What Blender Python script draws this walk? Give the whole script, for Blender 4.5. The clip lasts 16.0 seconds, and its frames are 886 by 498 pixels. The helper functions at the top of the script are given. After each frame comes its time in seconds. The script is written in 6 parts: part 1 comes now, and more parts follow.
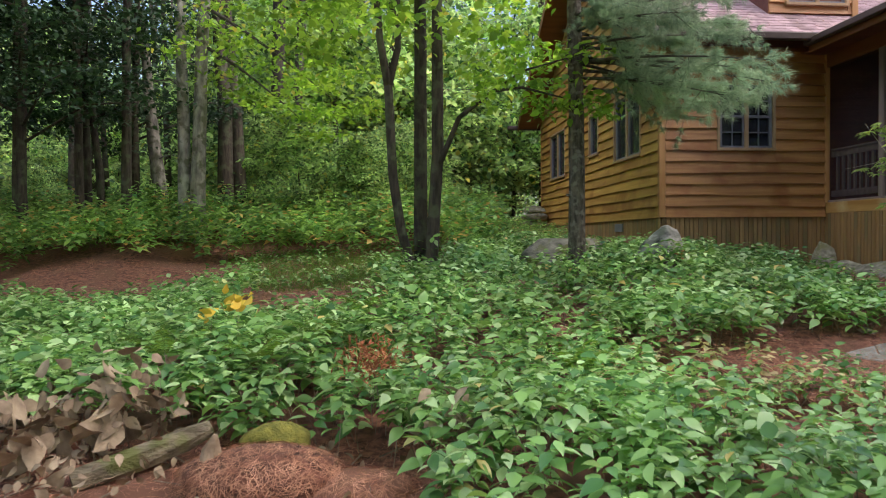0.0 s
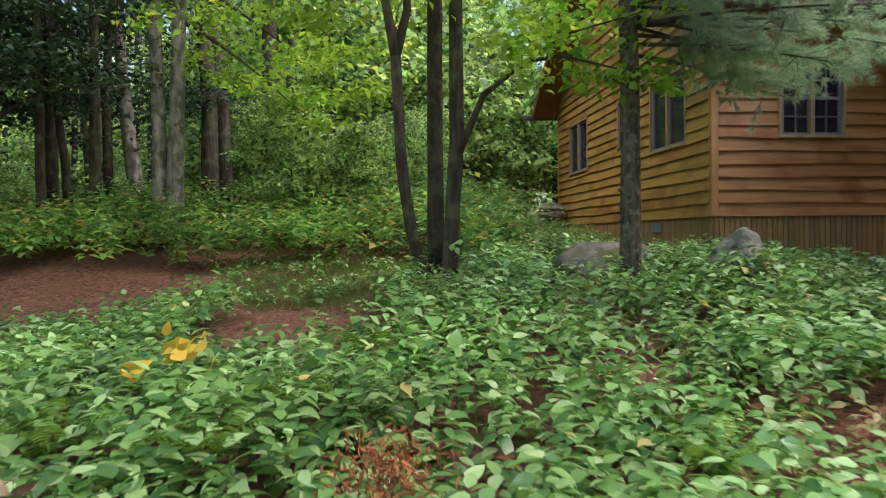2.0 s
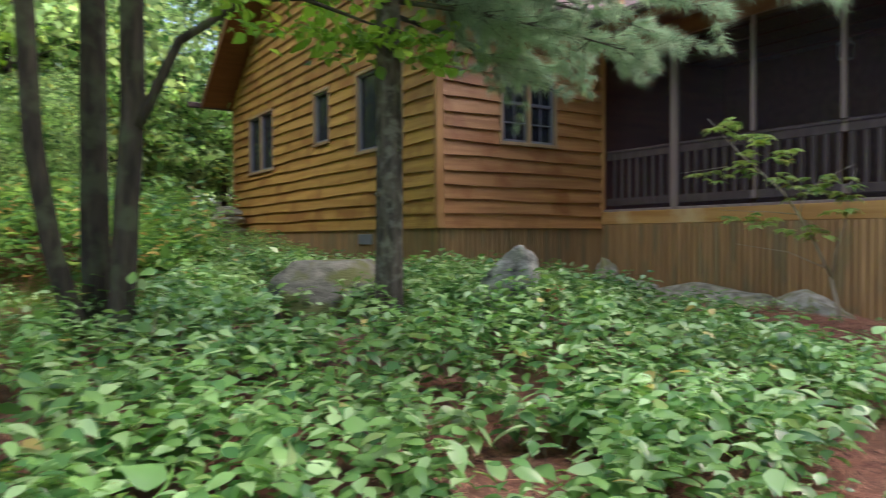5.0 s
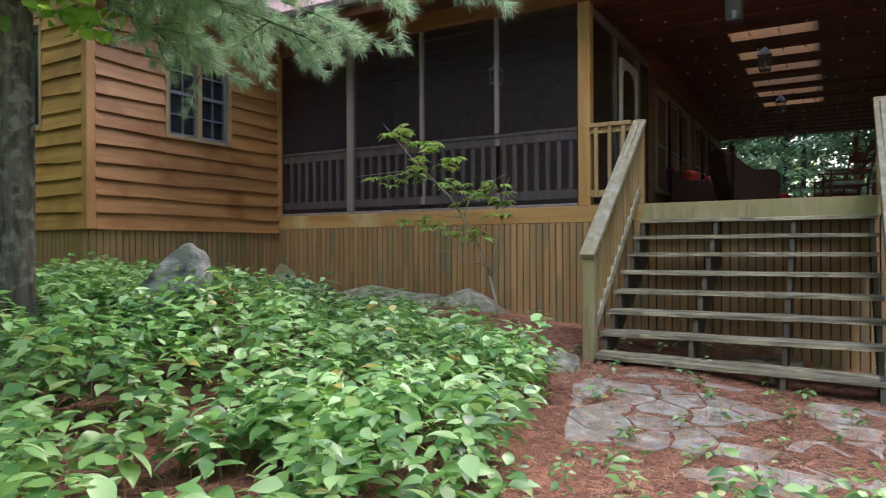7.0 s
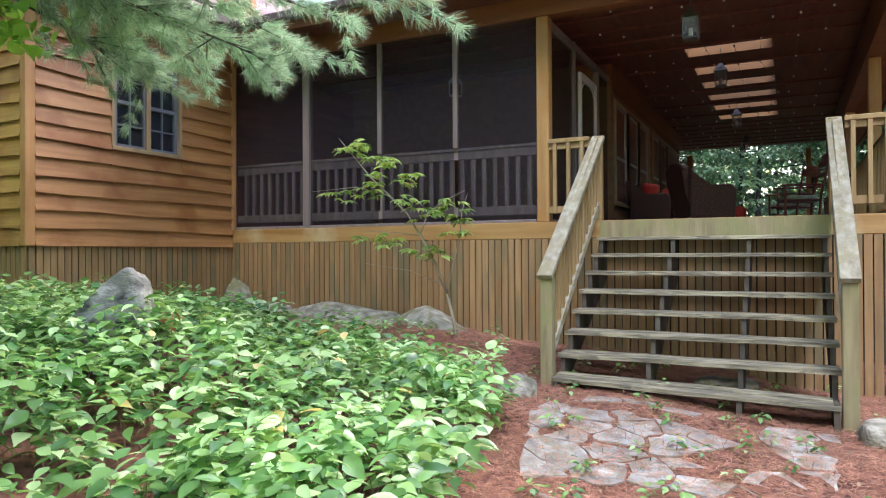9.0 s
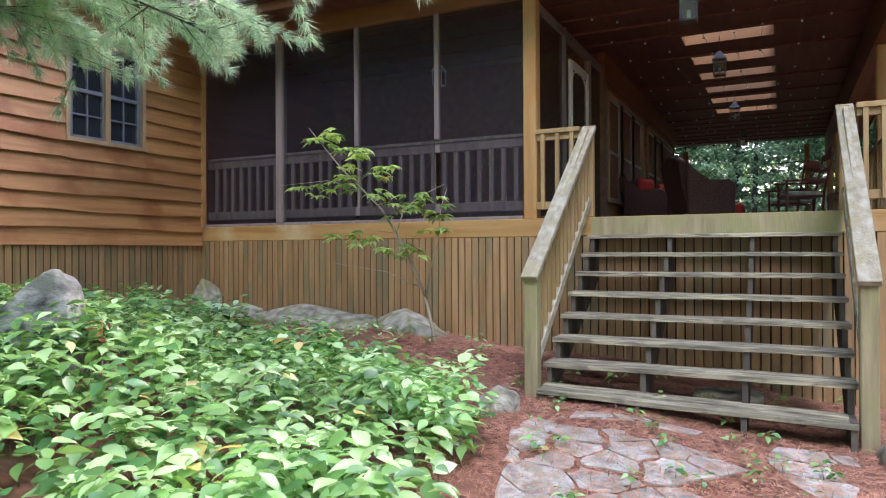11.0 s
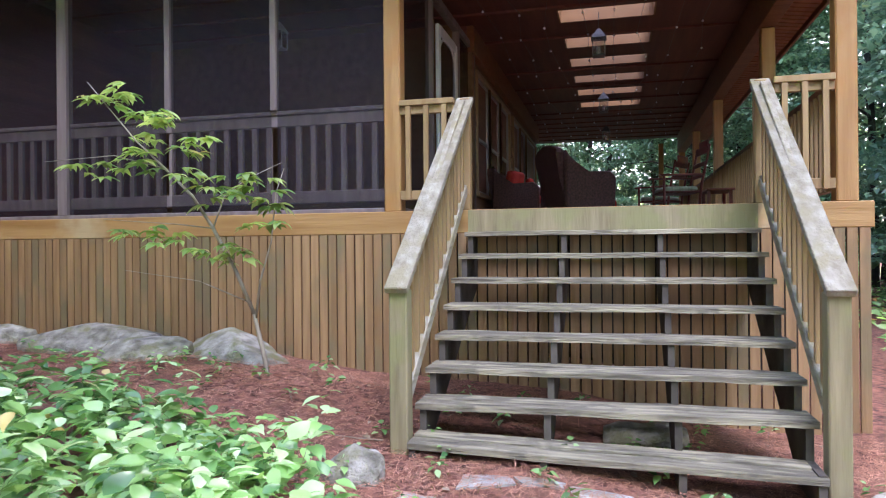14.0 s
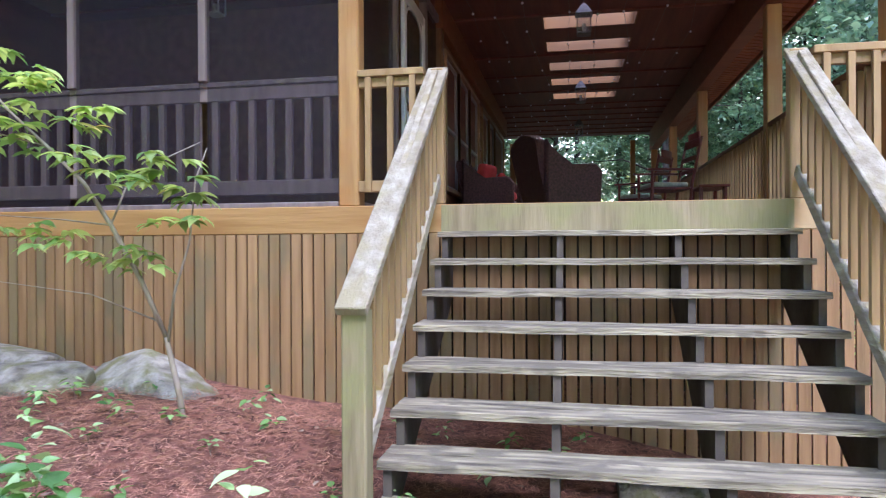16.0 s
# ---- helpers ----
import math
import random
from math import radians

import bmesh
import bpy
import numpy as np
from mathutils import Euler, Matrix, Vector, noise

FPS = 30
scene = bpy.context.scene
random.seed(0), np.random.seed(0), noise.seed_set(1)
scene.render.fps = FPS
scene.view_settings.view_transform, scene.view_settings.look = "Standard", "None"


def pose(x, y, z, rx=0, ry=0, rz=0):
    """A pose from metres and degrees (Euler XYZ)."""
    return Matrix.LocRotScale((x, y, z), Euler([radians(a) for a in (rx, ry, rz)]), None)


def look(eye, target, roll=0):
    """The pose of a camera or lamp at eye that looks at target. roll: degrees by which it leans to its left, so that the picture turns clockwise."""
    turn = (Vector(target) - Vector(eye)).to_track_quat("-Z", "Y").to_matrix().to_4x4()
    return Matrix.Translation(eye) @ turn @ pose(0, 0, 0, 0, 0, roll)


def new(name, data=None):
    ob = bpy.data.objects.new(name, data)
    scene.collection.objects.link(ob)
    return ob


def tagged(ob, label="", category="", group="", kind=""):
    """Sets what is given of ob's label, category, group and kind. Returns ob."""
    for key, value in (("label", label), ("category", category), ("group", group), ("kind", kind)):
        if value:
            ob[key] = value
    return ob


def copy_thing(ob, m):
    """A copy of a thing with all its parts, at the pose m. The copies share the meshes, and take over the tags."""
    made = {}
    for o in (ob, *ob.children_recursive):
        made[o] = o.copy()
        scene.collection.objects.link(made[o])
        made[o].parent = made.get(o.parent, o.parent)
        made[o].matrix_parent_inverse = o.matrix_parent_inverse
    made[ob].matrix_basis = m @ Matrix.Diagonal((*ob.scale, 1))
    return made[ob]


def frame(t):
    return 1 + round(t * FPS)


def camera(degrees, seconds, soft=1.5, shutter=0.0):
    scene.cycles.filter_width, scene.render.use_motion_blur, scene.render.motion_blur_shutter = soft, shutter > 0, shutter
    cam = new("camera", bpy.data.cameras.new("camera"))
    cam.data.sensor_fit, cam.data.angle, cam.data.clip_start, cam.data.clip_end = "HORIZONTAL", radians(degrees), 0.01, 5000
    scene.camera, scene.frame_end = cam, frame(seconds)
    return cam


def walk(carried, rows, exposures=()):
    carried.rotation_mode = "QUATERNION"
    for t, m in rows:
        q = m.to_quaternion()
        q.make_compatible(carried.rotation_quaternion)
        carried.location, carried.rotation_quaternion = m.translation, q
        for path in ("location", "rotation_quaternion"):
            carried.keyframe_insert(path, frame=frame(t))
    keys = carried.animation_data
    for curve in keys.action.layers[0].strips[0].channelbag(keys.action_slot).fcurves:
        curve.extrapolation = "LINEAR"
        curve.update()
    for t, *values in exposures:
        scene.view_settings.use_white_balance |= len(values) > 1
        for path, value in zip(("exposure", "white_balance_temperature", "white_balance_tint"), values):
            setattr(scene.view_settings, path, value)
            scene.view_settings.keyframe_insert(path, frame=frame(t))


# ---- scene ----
cam = camera(65.5, 16.0, soft=1.1, shutter=0.4)
PATH = [
    (0, (0.263, -0.242, 1.627), (0.449, 1.749, 1.597), -0.4),
    (0.5, (0.321, 0.072, 1.666), (0.5, 2.064, 1.631), -0.5),
    (1, (0.294, 0.419, 1.664), (0.473, 2.411, 1.629), -0.6),
    (1.5, (0.265, 0.923, 1.68), (0.446, 2.915, 1.641), -0.5),
    (2, (0.204, 1.515, 1.732), (0.389, 3.506, 1.692), -0.6),
    (2.5, (0.188, 2.208, 1.738), (0.373, 4.2, 1.698), -0.6),
    (3, (0.18, 2.904, 1.767), (0.509, 4.876, 1.728), -0.7),
    (3.5, (0.169, 3.304, 1.764), (0.778, 5.208, 1.725), -0.2),
    (4, (0.079, 3.464, 1.757), (0.791, 5.333, 1.72), 0.0),
    (4.5, (0.082, 3.648, 1.826), (0.895, 5.475, 1.794), 0.0),
    (5, (0.179, 3.807, 1.852), (1.29, 5.47, 1.817), -0.3),
    (7.5, (0.447, 4.107, 1.713), (2.221, 5.031, 1.718), -0.2),
    (8, (0.491, 4.122, 1.737), (2.276, 5.024, 1.741), -0.2),
    (8.5, (0.526, 4.119, 1.833), (2.313, 5.017, 1.84), -0.3),
    (9, (0.576, 4.088, 1.873), (2.363, 4.985, 1.884), -0.3),
    (11.5, (1.368, 4.292, 1.883), (3.163, 5.174, 1.888), -0.3),
    (12, (1.6, 4.405, 1.888), (3.397, 5.282, 1.89), -0.2),
    (12.5, (1.844, 4.464, 1.882), (3.698, 5.213, 1.884), -0.2),
    (13, (2.06, 4.578, 1.878), (3.965, 5.187, 1.882), -0.4),
    (13.5, (2.316, 4.645, 1.882), (4.244, 5.177, 1.885), -0.5),
    (14, (2.576, 4.767, 1.888), (4.516, 5.254, 1.891), -0.5),
    (14.5, (2.82, 4.857, 1.896), (4.765, 5.322, 1.897), -0.4),
    (15, (3.093, 4.945, 1.886), (5.045, 5.38, 1.892), -0.6),
    (15.5, (3.352, 5.022, 1.894), (5.305, 5.452, 1.901), -0.6),
    (16, (3.582, 5.077, 1.918), (5.548, 5.449, 1.918), -0.3),
]
walk(cam, [(t, look(eye, target, roll)) for t, eye, target, roll in PATH],
     exposures=[(0, 1.28, 6300, 14), (3, 1.33, 6250, 15), (5, 1.46, 6050, 17), (7.5, 1.93, 5950, 16), (9, 2.42, 5900, 18), (12, 2.42, 5700, 24), (16, 2.95, 5450, 30)])

# ---- light ----
world = bpy.data.worlds.new("sky")
scene.world = world
world.use_nodes = True
SUN_UP, SUN_ROT = radians(48), radians(112)
wn, wl = world.node_tree.nodes, world.node_tree.links
sky = wn.new("ShaderNodeTexSky")
sky.sky_type, sky.sun_disc, sky.sun_elevation, sky.sun_rotation = "NISHITA", False, SUN_UP, SUN_ROT
sky.dust_density, sky.ozone_density = 4.0, 0.6
wn["Background"].inputs["Strength"].default_value = 0.15
wl.new(sky.outputs[0], wn["Background"].inputs["Color"])
sun = new("sun", bpy.data.lights.new("sun", "SUN"))
sun.data.energy, sun.data.angle, sun.data.color = 0.75, radians(25), (1, 0.97, 0.92)
sun.matrix_world = look((math.sin(SUN_ROT) * 30 * -1, math.cos(SUN_ROT) * 30, 43), (0, 0, 0))

# ---- materials ----
def material(name, c1, c2, scale=(4, 4, 4), rough=0.8, bump=0.2, detail=6.0, vary=0.25, c3=None, spots=6.0, metal=0.0, bscale=4.0, island=False):
    """Two tones mixed by stretched noise, a third in patches, brightness varied from object to object."""
    m = bpy.data.materials.new(name)
    m.use_nodes = True
    n, l = m.node_tree.nodes, m.node_tree.links
    b = n["Principled BSDF"]
    tc, mp, oi, add = n.new("ShaderNodeTexCoord"), n.new("ShaderNodeMapping"), n.new("ShaderNodeObjectInfo"), n.new("ShaderNodeVectorMath")
    l.new(tc.outputs["Object"], add.inputs[0])
    sc = n.new("ShaderNodeVectorMath")
    sc.operation = "SCALE"
    cb = n.new("ShaderNodeCombineXYZ")
    for i in range(3):
        l.new(oi.outputs["Random"], cb.inputs[i])
    l.new(cb.outputs[0], sc.inputs[0])
    sc.inputs["Scale"].default_value = 37.0
    l.new(sc.outputs[0], add.inputs[1])
    l.new(add.outputs[0], mp.inputs["Vector"])
    mp.inputs["Scale"].default_value = scale
    t = n.new("ShaderNodeTexNoise")
    t.inputs["Scale"].default_value, t.inputs["Detail"].default_value = 1.0, detail
    l.new(mp.outputs[0], t.inputs["Vector"])
    ramp = n.new("ShaderNodeValToRGB")
    ramp.color_ramp.elements[0].position, ramp.color_ramp.elements[1].position = 0.32, 0.68
    ramp.color_ramp.elements[0].color, ramp.color_ramp.elements[1].color = (*c1, 1), (*c2, 1)
    l.new(t.outputs["Fac"], ramp.inputs["Fac"])
    col = ramp.outputs["Color"]
    if c3:
        t2, r2, mx = n.new("ShaderNodeTexNoise"), n.new("ShaderNodeValToRGB"), n.new("ShaderNodeMixRGB")
        t2.inputs["Scale"].default_value, t2.inputs["Detail"].default_value = spots, 5
        l.new(add.outputs[0], t2.inputs["Vector"])
        r2.color_ramp.elements[0].position, r2.color_ramp.elements[1].position = 0.5, 0.62
        l.new(t2.outputs["Fac"], r2.inputs["Fac"])
        l.new(r2.outputs["Color"], mx.inputs["Fac"])
        l.new(col, mx.inputs["Color1"])
        mx.inputs["Color2"].default_value = (*c3, 1)
        col = mx.outputs["Color"]
    hsv, mr = n.new("ShaderNodeHueSaturation"), n.new("ShaderNodeMapRange")
    mr.inputs["To Min"].default_value, mr.inputs["To Max"].default_value = 1 - vary, 1 + vary
    if island:
        geo = n.new("ShaderNodeNewGeometry")
        l.new(geo.outputs["Random Per Island"], mr.inputs["Value"])
    else:
        l.new(oi.outputs["Random"], mr.inputs["Value"])
    l.new(mr.outputs[0], hsv.inputs["Value"])
    l.new(col, hsv.inputs["Color"])
    l.new(hsv.outputs[0], b.inputs["Base Color"])
    b.inputs["Roughness"].default_value, b.inputs["Metallic"].default_value = rough, metal
    if bump:
        bp, bt = n.new("ShaderNodeBump"), n.new("ShaderNodeTexNoise")
        bt.inputs["Scale"].default_value, bt.inputs["Detail"].default_value = bscale, 6
        l.new(mp.outputs[0], bt.inputs["Vector"])
        l.new(bt.outputs["Fac"], bp.inputs["Height"])
        bp.inputs["Strength"].default_value, bp.inputs["Distance"].default_value = bump, 0.02
        l.new(bp.outputs[0], b.inputs["Normal"])
    return m


def leaf_material(name, dark, light, odd, share=0.03, trans=0.35, rough=0.45, patch=0.3, mid=None):
    """Leaves: each one its own tone between dark and light, a few of the odd colour, light coming through."""
    m = bpy.data.materials.new(name)
    m.use_nodes = True
    n, l = m.node_tree.nodes, m.node_tree.links
    b, out = n["Principled BSDF"], n["Material Output"]
    geo, ramp = n.new("ShaderNodeNewGeometry"), n.new("ShaderNodeValToRGB")
    e = ramp.color_ramp.elements
    e[0].color, e[1].color = (*dark, 1), (*light, 1)
    e[1].position = 1 - share - 0.002
    x = e.new(1 - share)
    x.color = (*odd, 1)
    if mid:
        y = e.new(0.62)
        y.color = (*mid, 1)
    l.new(geo.outputs["Random Per Island"], ramp.inputs["Fac"])
    tc, nz, mr, hv = n.new("ShaderNodeTexCoord"), n.new("ShaderNodeTexNoise"), n.new("ShaderNodeMapRange"), n.new("ShaderNodeHueSaturation")
    nz.inputs["Scale"].default_value, nz.inputs["Detail"].default_value = 0.8, 2
    l.new(tc.outputs["Object"], nz.inputs["Vector"])
    mr.inputs["From Min"].default_value, mr.inputs["From Max"].default_value = 0.35, 0.65
    mr.inputs["To Min"].default_value, mr.inputs["To Max"].default_value = 1 - patch, 1 + patch
    l.new(nz.outputs["Fac"], mr.inputs["Value"])
    l.new(mr.outputs[0], hv.inputs["Value"])
    l.new(ramp.outputs[0], hv.inputs["Color"])
    l.new(hv.outputs[0], b.inputs["Base Color"])
    b.inputs["Roughness"].default_value = rough
    tr, mx = n.new("ShaderNodeBsdfTranslucent"), n.new("ShaderNodeMixShader")
    hs = n.new("ShaderNodeHueSaturation")
    hs.inputs["Hue"].default_value, hs.inputs["Saturation"].default_value, hs.inputs["Value"].default_value = 0.47, 1.15, 1.7
    l.new(hv.outputs[0], hs.inputs["Color"])
    l.new(hs.outputs[0], tr.inputs["Color"])
    mx.inputs[0].default_value = trans
    l.new(b.outputs[0], mx.inputs[1])
    l.new(tr.outputs[0], mx.inputs[2])
    l.new(mx.outputs[0], out.inputs["Surface"])
    return m


CEDAR_A, CEDAR_B = (0.28, 0.12, 0.038), (0.42, 0.205, 0.075)
